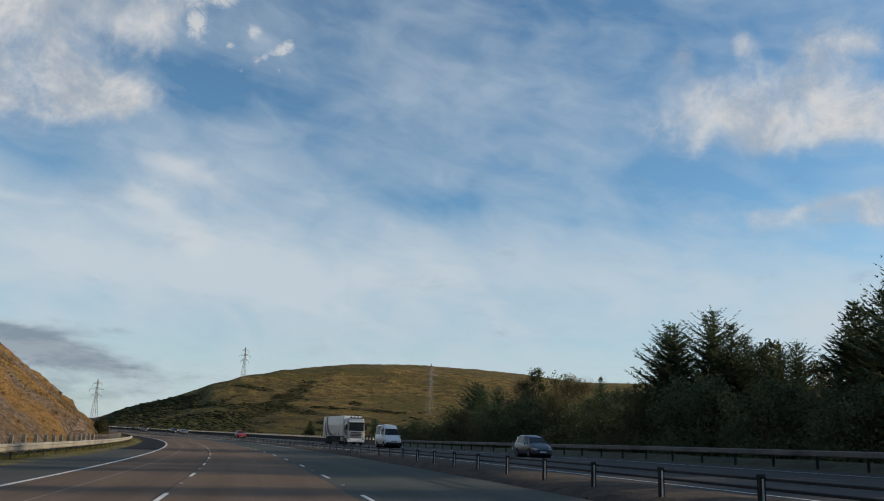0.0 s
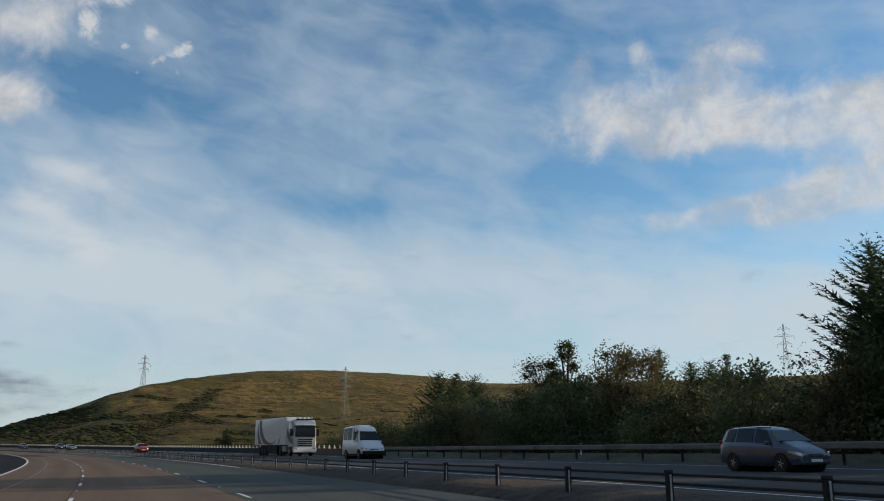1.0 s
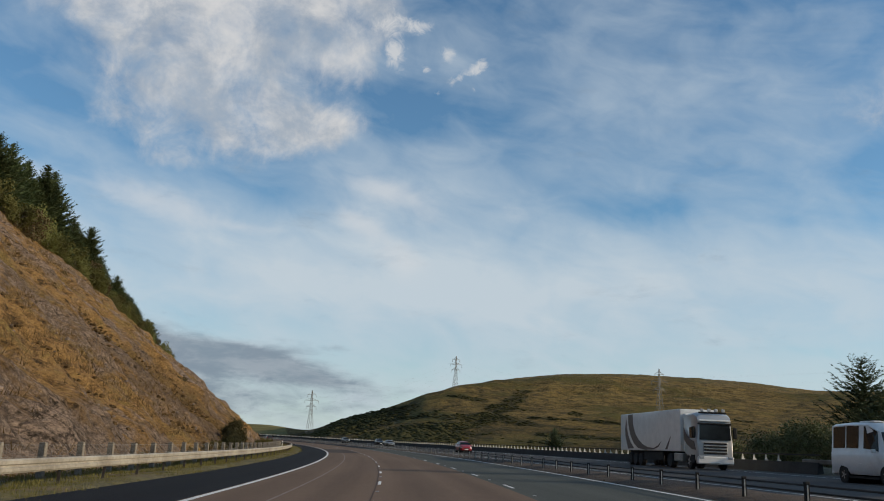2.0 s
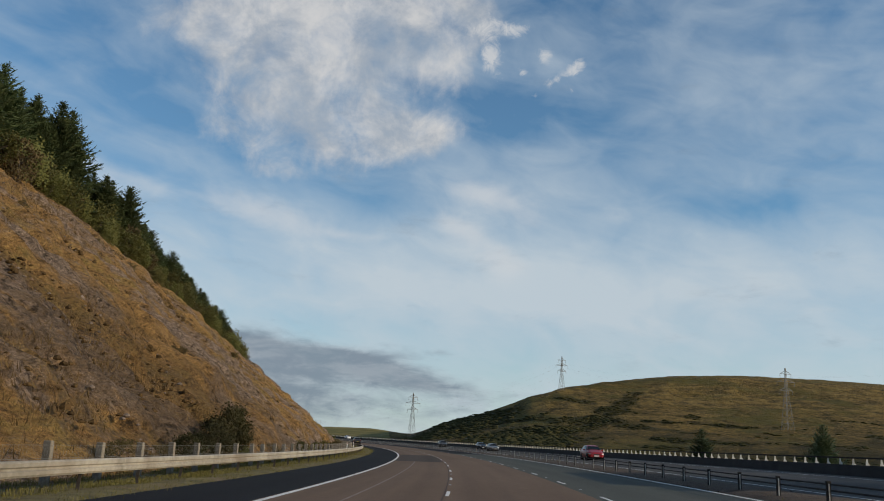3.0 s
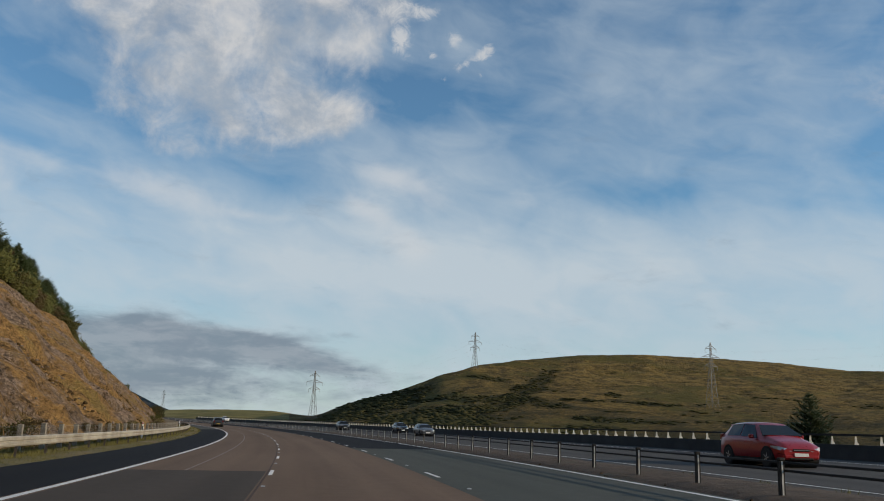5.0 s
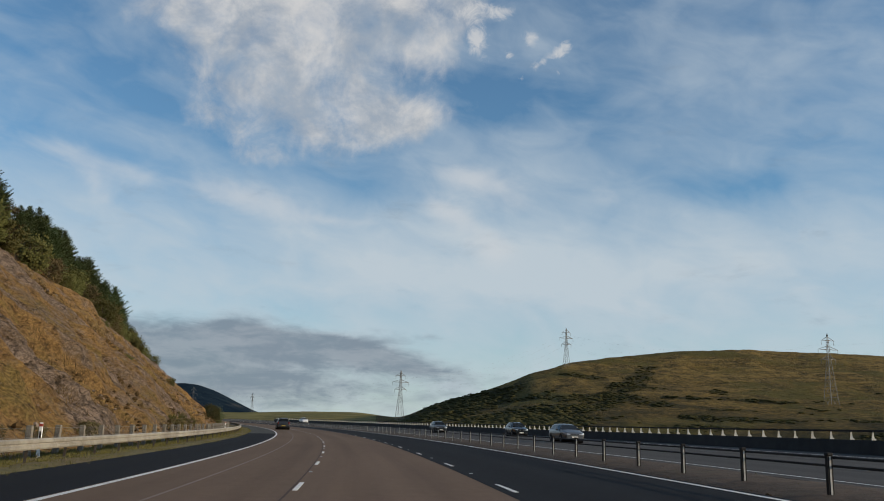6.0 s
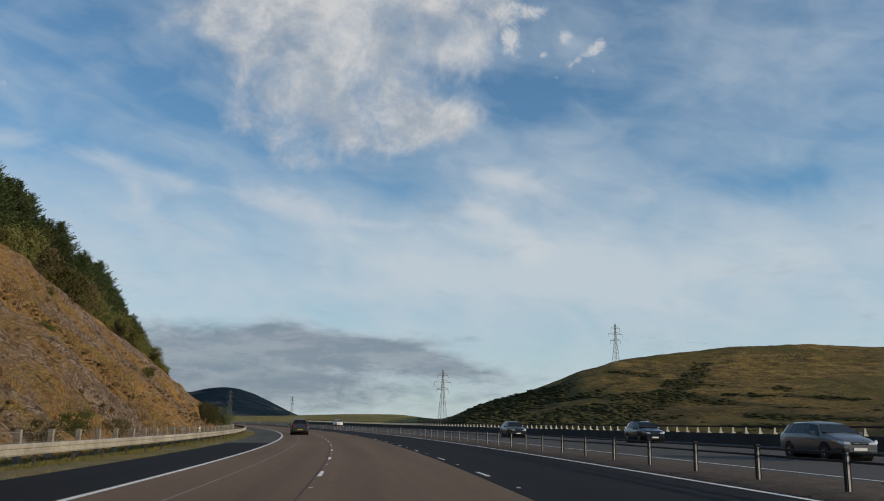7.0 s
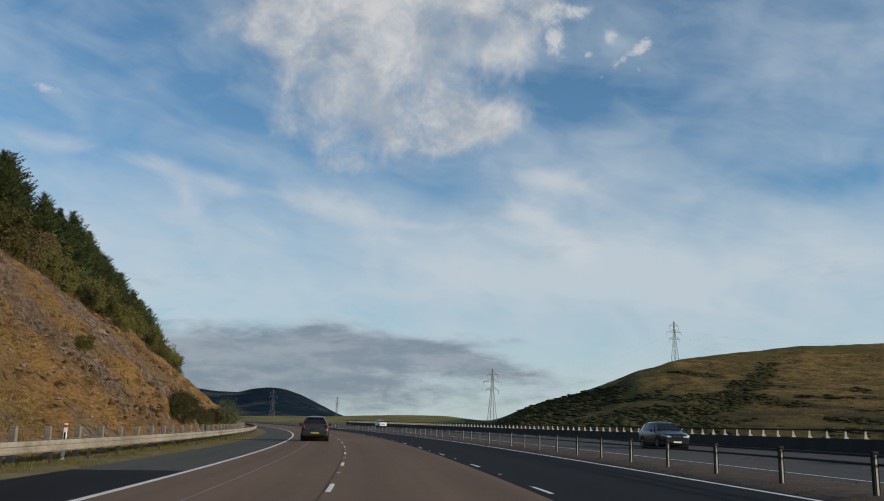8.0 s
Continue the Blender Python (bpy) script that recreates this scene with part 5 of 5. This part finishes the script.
lines_ = thing("power_lines", "thin sagging power lines strung between the pylons", "power lines")
for A, B in zip(tips_[:-2], tips_[1:-1]):
    for a, b in zip(A, B):
        sh = Shape()
        pts = []
        for k in range(17):
            f = k / 16
            pts.append([a[i] + (b[i] - a[i]) * f - (4 * f * (1 - f) * 9.0 if i == 2 else 0) for i in range(3)])
        sh.rings([[(p[0], p[1], p[2] + 0.009), (p[0] + 0.008, p[1] + 0.008, p[2] - 0.005), (p[0] - 0.008, p[1] - 0.008, p[2] - 0.005)] for p in pts])
        part("conductor", sh, PYLON, lines_)


# ---- vehicles ----
def wheel(parent, x, y, r, w, rim=RIM):
    side = 1 if x > 0 else -1
    wh = part("wheel", Shape().lathe_x([(-w / 2, r * 0.55), (-w / 2, r * 0.92), (-w * 0.36, r), (w * 0.36, r), (w / 2, r * 0.92), (w / 2, r * 0.55)], 22), RUBBER, parent, smooth=False, m=pose(x, y, r))
    rm = Shape()
    rm.lathe_x([(side * w * 0.30, r * 0.62), (side * w * 0.47, r * 0.60), (side * w * 0.44, r * 0.50)], 18)
    rm.lathe_x([(side * w * 0.28, r * 0.16), (side * w * 0.46, r * 0.13)], 10)
    for k in range(5):
        a = 6.283 * k / 5
        c, s = math.cos(a), math.sin(a)
        rm.tube((side * w * 0.40, c * r * 0.1, s * r * 0.1), (side * w * 0.40, c * r * 0.56, s * r * 0.56), r * 0.10, r * 0.09, 4)
    part("rim", rm, rim, wh)
    return wh


def loft(stations, bulge=0.04):
    """Car skin from stations (y, half width, sill, belt, half width of roof, roof)."""
    rings = []
    for y, w, z0, zb, wr, zr in stations:
        pts = [(0.55 * w, z0), (0.93 * w, z0 + 0.02), (w, z0 + 0.16), (w * (1 + bulge * 0.4), (z0 + zb) / 2), (w, zb - 0.05), (w * 0.975, zb),
               (wr + (w * 0.975 - wr) * 0.12, zb + (zr - zb) * 0.80), (wr, zb + (zr - zb) * 0.92), (wr * 0.80, zr)]
        ring = [(x, y, z) for x, z in pts] + [(0, y, zr + 0.015)] + [(-x, y, z) for x, z in pts[::-1]]
        rings.append(ring)
    return Shape().rings(rings)


def interp_station(st, y):
    ys = [a[0] for a in st]
    return [float(np.interp(y, ys, [a[k] for a in st])) for k in range(1, 6)]


def side_pane(st, y0, y1, side, lo=0.12, hi=0.88, slant0=0.0, slant1=0.0):
    """A side window that lies on the skin between two places along the car."""
    sh_ = Shape()
    cols = []
    for f in (0, 0.5, 1):
        col = []
        for t in (lo, hi):
            y = y0 + (y1 - y0) * f + (slant0 * (1 - f) + slant1 * f) * (t - lo)
            w, z0, zb, wr, zr = interp_station(st, y)
            full = w * 0.975 + (wr + (w * 0.975 - wr) * 0.12 - w * 0.975) * min(1, t / 0.80)
            if t > 0.8:
                full = wr + (w * 0.975 - wr) * 0.12 * (0.92 - t) / 0.12
            col.append((side * (full + 0.012), y, zb + (zr - zb) * t))
        cols.append(col)
    outer = [c[0] for c in cols] + [c[1] for c in cols[::-1]]
    inner = [(x - side * 0.03, y, z) for x, y, z in outer]
    return sh_.rings([inner, outer] if side > 0 else [outer, inner])


def screen(st, ya, yb, grow=0.016, inset=0.90):
    """Windscreen or rear window between two stations of the roof line."""
    sh_ = Shape()
    wa, _, zba, wra, za = interp_station(st, ya)
    wb, _, zbb, wrb, zb = interp_station(st, yb)
    d = Vector((0, yb - ya, zb - za))
    nrm = Vector((0, -d.z, d.y)).normalized() * (1 if d.y > 0 else -1) * grow
    if nrm.z < 0:
        nrm = -nrm
    pts = [(-wa * inset, ya, za), (wa * inset, ya, za), (wrb * inset, yb, zb), (-wrb * inset, yb, zb)]
    if za > zb:
        pts = [(-wra * inset, ya, za), (wra * inset, ya, za), (wb * inset, yb, zb), (-wb * inset, yb, zb)]
    mid = lambda p, q_, k: tuple(p[i] + (q_[i] - p[i]) * k for i in range(3))
    a = [mid(pts[0], pts[3], 0.08), mid(pts[1], pts[2], 0.08), mid(pts[1], pts[2], 0.92), mid(pts[0], pts[3], 0.92)]
    top = [tuple(Vector(p) + nrm) for p in a]
    bot = [tuple(Vector(p) - nrm * 2) for p in a]
    return sh_.rings([bot, top])


def car(name, label, cat, st, paint, m, r=0.31, axles=(1.30, -1.30), panes=(), front=None, back=None, plate_back=True, lamps=None, group="", rails=False):
    ob = thing(name, label, cat, group, m=m)
    y0, y1 = st[0][0], st[-1][0]
    body = part("body", loft(st), paint, ob, smooth=True)
    mod = body.modifiers.new("edges", "EDGE_SPLIT")
    mod.split_angle = radians(34)
    w = max(a[1] for a in st)
    for y in axles:
        for sx in (-1, 1):
            part("wheel_arch", Shape().lathe_x([(sx * 0.0, r * 1.20), (sx * (w + 0.006), r * 1.20), (sx * (w + 0.006), r * 1.0)], 20, 0, y, r * 1.05), TRIM, ob)
            wheel(ob, sx * (w - 0.08), y, r, 0.20)
    for sx in (-1, 1):
        for a, b, s0, s1 in panes:
            part("side_window", side_pane(st, a, b, sx, slant0=s0, slant1=s1), GLASS, ob)
        ym = max(b for _, b, _, _ in panes) - 0.10
        wm, _, zb, _, _ = interp_station(st, ym)
        part("door_mirror", Shape().box(sx * (wm + 0.10) - 0.09, sx * (wm + 0.10) + 0.09, ym - 0.06, ym + 0.06, zb + 0.02, zb + 0.17, bevel=0.03), paint, ob)
        part("sill_trim", Shape().box(sx * (w + 0.004) - 0.012, sx * (w + 0.004) + 0.012, axles[1] + r * 1.3, axles[0] - r * 1.3, 0.20, 0.30), TRIM, ob)
        part("door_handle", Shape().box(sx * (w + 0.012) - 0.015, sx * (w + 0.012) + 0.015, -0.25, -0.07, 0.80, 0.83, bevel=0.006), paint, ob)
        if rails:
            part("roof_rail", Shape().tube((sx * 0.58, -1.2, st[len(st) // 2][5] + 0.05), (sx * 0.58, 0.6, st[len(st) // 2][5] + 0.05), 0.02), TRIM, ob)
    if front:
        part("windscreen", screen(st, *front), GLASS, ob)
    if back:
        part("rear_window", screen(st, *back), GLASS, ob)
    zf, zr_, hw = lamps
    part("bumper_front", Shape().box(-w * 0.76, w * 0.76, y1 - 0.16, y1 + 0.015, 0.27, 0.46, bevel=0.06), paint, ob)
    part("lower_grille", Shape().box(-w * 0.50, w * 0.50, y1 - 0.04, y1 + 0.022, 0.26, 0.34, bevel=0.02), TRIM, ob)
    part("grille", Shape().box(-w * 0.36, w * 0.36, y1 - 0.05, y1 + 0.018, zf - 0.13, zf - 0.04, bevel=0.02), TRIM, ob)
    part("grille_bar", Shape().box(-w * 0.34, w * 0.34, y1 - 0.02, y1 + 0.026, zf - 0.095, zf - 0.078, bevel=0.005), RIM, ob)
    part("front_plate", Shape().box(-0.26, 0.26, y1 + 0.014, y1 + 0.032, 0.37, 0.48), PLATE_W, ob)
    wb = interp_station(st, y0 + 0.06)[0]
    part("bumper_rear", Shape().box(-wb * 0.99, wb * 0.99, y0 - 0.05, y0 + 0.16, 0.30, 0.60, bevel=0.06), paint, ob)
    part("bumper_insert", Shape().box(-wb * 0.80, wb * 0.80, y0 - 0.062, y0, 0.31, 0.40, bevel=0.015), TRIM, ob)
    part("rear_plate", Shape().box(-0.26, 0.26, y0 - 0.066, y0 - 0.045, 0.44, 0.55), PLATE_Y, ob)
    part("tailgate_strip", Shape().box(-0.34, 0.34, y0 - 0.03, y0 + 0.04, zr_ - 0.17, zr_ - 0.13, bevel=0.01), TRIM, ob)
    if back:
        zt = interp_station(st, back[1])[4]
        part("spoiler", Shape().box(-0.52, 0.52, back[1] - 0.14, back[1] + 0.10, zt - 0.015, zt + 0.035, bevel=0.015), paint, ob)
        part("rear_wiper", Shape().tube((0.02, back[0] + 0.02, interp_station(st, back[0])[4] + 0.05), (-0.34, back[0] + 0.05, interp_station(st, back[0])[4] + 0.10), 0.012, 0.008, 5), TRIM, ob)
    for sx in (-1, 1):
        lens = []
        for x, dy, dz, h in ((0.42, 0.006, -0.085, 0.035), (0.70, -0.01, -0.065, 0.055), (0.90, -0.13, -0.02, 0.06), (0.985, -0.34, 0.02, 0.03)):
            lens.append([(sx * w * x, y1 + dy - b * 0.12, zf + dz + a * h) for a, b in ((-1, 1), (-1, 0), (1, 0.15), (1, 1))])
        part("headlight", Shape().rings(lens if sx < 0 else lens[::-1]), LAMP, ob)
        part("tail_light", Shape().box(sx * wb * 0.90 - 0.085, sx * wb * 0.90 + 0.085, y0 - 0.035, y0 + 0.16, zr_ - 0.16, zr_ + 0.10, bevel=0.04), TAIL, ob)
    return ob


# side profiles: y, half width, sill, belt, half width of roof, roof
HATCH = [(-1.99, 0.70, 0.34, 0.72, 0.62, 0.78), (-1.95, 0.80, 0.28, 0.86, 0.68, 0.94), (-1.88, 0.83, 0.26, 0.95, 0.68, 1.01), (-1.56, 0.85, 0.24, 0.97, 0.57, 1.42), (-1.30, 0.86, 0.22, 0.97, 0.58, 1.49),
         (-0.4, 0.87, 0.20, 0.95, 0.59, 1.52), (0.25, 0.87, 0.20, 0.93, 0.57, 1.47), (1.02, 0.86, 0.20, 0.90, 0.66, 1.00), (1.45, 0.84, 0.22, 0.82, 0.62, 0.90), (1.85, 0.78, 0.26, 0.70, 0.55, 0.78), (2.02, 0.64, 0.34, 0.56, 0.48, 0.62)]
SALOON = [(-2.20, 0.68, 0.36, 0.78, 0.58, 0.84), (-2.10, 0.80, 0.28, 0.92, 0.64, 1.00), (-1.75, 0.86, 0.24, 0.95, 0.60, 1.20), (-1.15, 0.88, 0.22, 0.95, 0.58, 1.42),
          (-0.3, 0.89, 0.20, 0.94, 0.59, 1.46), (0.35, 0.89, 0.20, 0.92, 0.57, 1.40), (1.12, 0.88, 0.20, 0.88, 0.66, 0.98), (1.60, 0.86, 0.22, 0.80, 0.62, 0.88), (2.05, 0.80, 0.26, 0.68, 0.55, 0.76), (2.24, 0.64, 0.34, 0.55, 0.48, 0.60)]
ESTATE = [(-2.20, 0.70, 0.36, 0.80, 0.60, 0.86), (-2.12, 0.82, 0.28, 0.94, 0.66, 1.04), (-1.85, 0.86, 0.24, 0.97, 0.60, 1.36), (-1.45, 0.88, 0.22, 0.96, 0.60, 1.44)] + SALOON[4:]
MPV = [(-2.14, 0.72, 0.36, 0.90, 0.64, 1.00), (-2.08, 0.83, 0.28, 1.02, 0.70, 1.12), (-1.90, 0.87, 0.24, 1.04, 0.64, 1.58), (-1.50, 0.88, 0.22, 1.03, 0.64, 1.66),
       (-0.3, 0.89, 0.20, 1.00, 0.64, 1.69), (0.45, 0.89, 0.20, 0.97, 0.60, 1.58), (1.30, 0.87, 0.20, 0.92, 0.66, 1.06), (1.70, 0.85, 0.22, 0.82, 0.62, 0.92), (2.00, 0.78, 0.26, 0.70, 0.55, 0.78), (2.14, 0.64, 0.34, 0.56, 0.48, 0.62)]
SUV = [(-2.18, 0.74, 0.42, 0.94, 0.66, 1.02), (-2.10, 0.88, 0.34, 1.06, 0.70, 1.14), (-1.80, 0.92, 0.30, 1.08, 0.64, 1.54), (-1.30, 0.93, 0.28, 1.07, 0.64, 1.66),
       (-0.3, 0.94, 0.27, 1.05, 0.65, 1.69), (0.35, 0.94, 0.27, 1.03, 0.62, 1.62), (1.00, 0.93, 0.27, 1.02, 0.70, 1.12), (1.60, 0.91, 0.28, 0.98, 0.66, 1.04), (2.08, 0.85, 0.32, 0.82, 0.60, 0.92), (2.24, 0.70, 0.40, 0.66, 0.54, 0.72)]
PANES = [(-1.45, -0.52, 0.12, 0.0), (-0.46, 0.62, 0.0, -0.60)]
PANES3 = [(-1.80, -1.22, 0.12, 0.0), (-1.14, -0.20, 0.0, 0.0), (-0.12, 0.84, 0.0, -0.55)]
AWAY, TOWARDS = 0.0, 180.0

car("hatchback", "small dark grey hatchback driving away in the nearside lane", "car", HATCH, car_paint("dark_grey_paint", (0.026, 0.026, 0.029), 0.2, 0.35), on_road(308.5, -3.45, 0.0, AWAY) @ Matrix.Diagonal((0.96, 1.0, 0.99, 1)),
    panes=PANES, front=(0.98, 0.30), back=(-1.86, -1.57), lamps=(0.66, 0.90, 0.16))
car("people_carrier", "blue-grey people carrier coming the other way", "car", MPV, car_paint("steel_blue_paint", (0.072, 0.090, 0.118)), on_road(53.7, 18.6, 0.0, TOWARDS) @ Matrix.Scale(0.82, 4),
    panes=PANES3, front=(1.26, 0.50), back=(-2.06, -1.92), lamps=(0.70, 1.06, 0.18), rails=True)
car("red_hatchback", "red hatchback coming the other way", "car", HATCH, car_paint("red_paint", (0.30, 0.012, 0.014), 0.2), on_road(187.0, 15.6, 0.0, TOWARDS),
    panes=PANES, front=(0.98, 0.30), back=(-1.86, -1.57), lamps=(0.66, 1.00, 0.16))
car("estate_car", "silver-grey estate car coming the other way", "car", ESTATE, car_paint("silver_grey_paint", (0.13, 0.134, 0.138), 0.5), on_road(250.8, 15.9, 0.0, TOWARDS) @ Matrix.Scale(0.90, 4),
    panes=PANES3, front=(1.08, 0.40), back=(-2.10, -1.87), lamps=(0.72, 0.90, 0.17))
car("dark_suv", "dark blue-black sport utility car coming the other way", "car", SUV, car_paint("blue_black_paint", (0.007, 0.009, 0.012), 0.0, 0.2), on_road(279.0, 20.0, 0.0, TOWARDS) @ Matrix.Scale(0.86, 4), r=0.36,
    panes=PANES, front=(0.96, 0.40), back=(-2.06, -1.84), lamps=(0.84, 1.06, 0.18), rails=True)
car("black_suv", "black sport utility car with a white plate coming the other way", "car", SUV, car_paint("black_paint", (0.006, 0.007, 0.008), 0.0, 0.3), on_road(299.4, 15.9, 0.0, TOWARDS) @ Matrix.Scale(0.86, 4), r=0.36,
    panes=PANES, front=(0.96, 0.40), back=(-2.06, -1.84), lamps=(0.84, 1.06, 0.18))
car("white_hatchback", "small white car far along the opposite carriageway", "car", HATCH, car_paint("white_paint", (0.70, 0.70, 0.70), 0.0), on_road(428.0, 19.3, 0.0, TOWARDS),
    panes=PANES, front=(0.98, 0.30), back=(-1.86, -1.57), lamps=(0.66, 1.00, 0.16))

# white high-roof minibus
VAN = [(-2.60, 0.92, 0.40, 1.30, 0.84, 2.30), (-2.55, 0.97, 0.36, 1.32, 0.86, 2.52), (-1.2, 0.98, 0.34, 1.32, 0.86, 2.58), (0.3, 0.98, 0.34, 1.30, 0.84, 2.54), (0.95, 0.98, 0.34, 1.26, 0.74, 2.24),
       (1.62, 0.97, 0.34, 1.16, 0.80, 1.34), (2.20, 0.94, 0.36, 1.00, 0.76, 1.10), (2.52, 0.86, 0.40, 0.80, 0.66, 0.90), (2.60, 0.74, 0.46, 0.66, 0.58, 0.74)]
van = car("minibus", "white high-roof minibus with dark side windows", "van", VAN, car_paint("van_white", (0.66, 0.66, 0.65), 0.0, 0.35), on_road(99.0, 19.6, 0.0, TOWARDS), r=0.34, axles=(1.62, -1.55),
          panes=[(-2.40, -1.40, 0.0, 0.0), (-1.30, -0.35, 0.0, 0.0), (0.05, 1.10, 0.0, -0.30)], front=(1.60, 0.98), back=None, lamps=(0.82, 1.05, 0.18))
part("bumper_guard", Shape().box(-0.93, 0.93, 2.40, 2.70, 0.28, 0.62, bevel=0.06), TRIM, van)
part("roof_hatch", Shape().box(-0.5, 0.5, -0.9, 0.2, 2.57, 2.64, bevel=0.02), PLATE_W, van)


# articulated lorry: tractor and refrigerated trailer
def lorry(m):
    ob = thing("articulated_lorry", "white articulated lorry with dark red crescents on its trailer", "lorry", m=m)
    wh, dk = car_paint("lorry_white", (0.68, 0.68, 0.66), 0.0, 0.35), TRIM
    cab = [(-2.2, 1.20, 1.05, 2.0, 1.18, 3.55), (-2.1, 1.24, 0.95, 2.0, 1.20, 3.62), (-0.6, 1.25, 0.55, 2.0, 1.20, 3.70), (-0.15, 1.24, 0.42, 2.0, 1.14, 3.50), (0.0, 1.20, 0.40, 1.9, 1.08, 3.0), (0.06, 1.12, 0.42, 1.6, 1.02, 1.8)]
    body = part("cab", loft(cab, 0.01), car_paint("cab_silver", (0.36, 0.37, 0.38), 0.3, 0.35), ob, smooth=True)
    body.modifiers.new("edges", "EDGE_SPLIT").split_angle = radians(30)
    ws = [(-1.06, 0.06, 1.92), (1.06, 0.06, 1.92), (1.02, 0.02, 2.88), (-1.02, 0.02, 2.88)]
    part("windscreen", Shape().rings([ws, [(x, y + 0.05, z) for x, y, z in ws]]), GLASS, ob)
    part("sun_visor", Shape().box(-1.12, 1.12, -0.20, 0.16, 2.90, 3.02, bevel=0.03), dk, ob)
    part("light_bar", Shape().box(-0.95, 0.95, -0.35, -0.22, 3.62, 3.74, bevel=0.03), dk, ob)
    for z in (1.02, 1.22, 1.42, 1.62):
        part("grille_slat", Shape().box(-0.78, 0.78, 0.03, 0.12, z, z + 0.11, bevel=0.02), dk, ob)
    part("bumper", Shape().box(-1.22, 1.22, -0.25, 0.16, 0.36, 0.86, bevel=0.06), wh, ob)
    part("front_plate", Shape().box(-0.26, 0.26, 0.155, 0.175, 0.44, 0.55), PLATE_W, ob)
    for sx in (-1, 1):
        part("headlight", Shape().box(sx * 0.98 - 0.17, sx * 0.98 + 0.17, 0.02, 0.18, 0.68, 0.88, bevel=0.03), LAMP, ob)
        part("side_window", Shape().box(sx * 1.255 - 0.02, sx * 1.255 + 0.02, -1.15, -0.25, 2.02, 2.72, bevel=0.015), GLASS, ob)
        part("door_mirror", Shape().box(sx * 1.42 - 0.12, sx * 1.42 + 0.12, -0.12, 0.02, 2.05, 2.75, bevel=0.04), dk, ob)
        part("step", Shape().box(sx * 1.2 - 0.06, sx * 1.2 + 0.06, -1.0, -0.3, 0.40, 0.95, bevel=0.02), dk, ob)
        part("fuel_tank", Shape().box(sx * 1.02 - 0.24, sx * 1.02 + 0.24, -4.1, -2.6, 0.45, 1.02, bevel=0.06), STEEL, ob)
        wheel(ob, sx * 1.08, -1.35, 0.50, 0.30)
        wheel(ob, sx * 1.02, -5.0, 0.50, 0.42)
        for y in (-11.3, -12.6, -13.9):
            wheel(ob, sx * 1.05, y, 0.48, 0.36)
    part("chassis", Shape().box(-0.45, 0.45, -6.0, -1.0, 0.70, 0.98), dk, ob)
    part("fairing", Shape().box(-1.15, 1.15, -2.45, -2.15, 1.1, 3.66, bevel=0.05), wh, ob)
    box = part("trailer_box", Shape().box(-1.275, 1.275, -16.2, -2.75, 1.12, 4.0, bevel=0.035), wh, ob)
    part("fridge_unit", Shape().box(-0.9, 0.9, -2.75, -2.50, 2.3, 3.7, bevel=0.05), PLATE_W, ob)
    part("trailer_chassis", Shape().box(-0.5, 0.5, -16.0, -5.6, 0.78, 1.12), dk, ob)
    for sx in (-1, 1):
        part("side_guard", Shape().box(sx * 1.22 - 0.02, sx * 1.22 + 0.02, -10.4, -6.2, 0.46, 1.02), dk, ob)
        part("landing_leg", Shape().box(sx * 0.8 - 0.07, sx * 0.8 + 0.07, -5.9, -5.75, 0.15, 1.1), dk, ob)
        # dark red crescents that sweep from the top rear down to the skirt, and a short tick before the headboard
        for low, high in ((((0.15, 0.98), (0.155, 0.70), (0.19, 0.42), (0.25, 0.20), (0.33, 0.06), (0.45, 0.02), (0.60, 0.035), (0.68, 0.10), (0.725, 0.24)),
                           ((0.24, 0.98), (0.245, 0.70), (0.28, 0.47), (0.345, 0.28), (0.42, 0.16), (0.50, 0.09), (0.60, 0.07), (0.66, 0.13), (0.73, 0.24))),
                          (((0.112, 0.88), (0.09, 0.60), (0.095, 0.40), (0.12, 0.20), (0.145, 0.04)), ((0.118, 0.88), (0.125, 0.62), (0.15, 0.42), (0.195, 0.22), (0.26, 0.05))),
                          (((0.775, 0.04), (0.80, 0.13), (0.862, 0.36)), ((0.81, 0.04), (0.83, 0.13), (0.868, 0.36)))):
            n_ = len(low)
            band = Shape().add([(sx * 1.281, -16.2 + 13.45 * f, 1.12 + 2.88 * h) for f, h in low + high], [(i, i + 1, n_ + i + 1, n_ + i) for i in range(n_ - 1)])
            part("stripe", band, STRIPE, box)
        swoosh = ((-2.15, 2.70), (-1.70, 2.25), (-1.10, 1.95), (-0.40, 1.80), (-0.12, 1.25), (-0.75, 1.30), (-1.60, 1.60), (-2.15, 1.95))
        part("side_graphic", Shape().rings([[(sx * 1.235, y, z) for y, z in swoosh], [(sx * 1.272, y, z) for y, z in swoosh]]), STRIPE, ob)
    for k in range(4):
        x = -0.72 + 0.48 * k
        part("roof_lamp", Shape().box(x - 0.11, x + 0.11, -0.30, -0.16, 3.74, 3.94, bevel=0.04), LAMP, ob)
    part("visor_strip", Shape().box(-1.08, 1.08, 0.0, 0.12, 3.10, 3.22, bevel=0.03), wh, ob)
    part("grille_frame", Shape().box(-0.86, 0.86, -0.02, 0.075, 0.98, 1.78, bevel=0.05), STEEL, ob)
    return ob


STRIPE = surface("stripe_paint", (0.030, 0.016, 0.016), (0.048, 0.026, 0.025), 2.0, 0.4, 0.0)
lorry(on_road(118.5, 20.4, 0.0, TOWARDS))
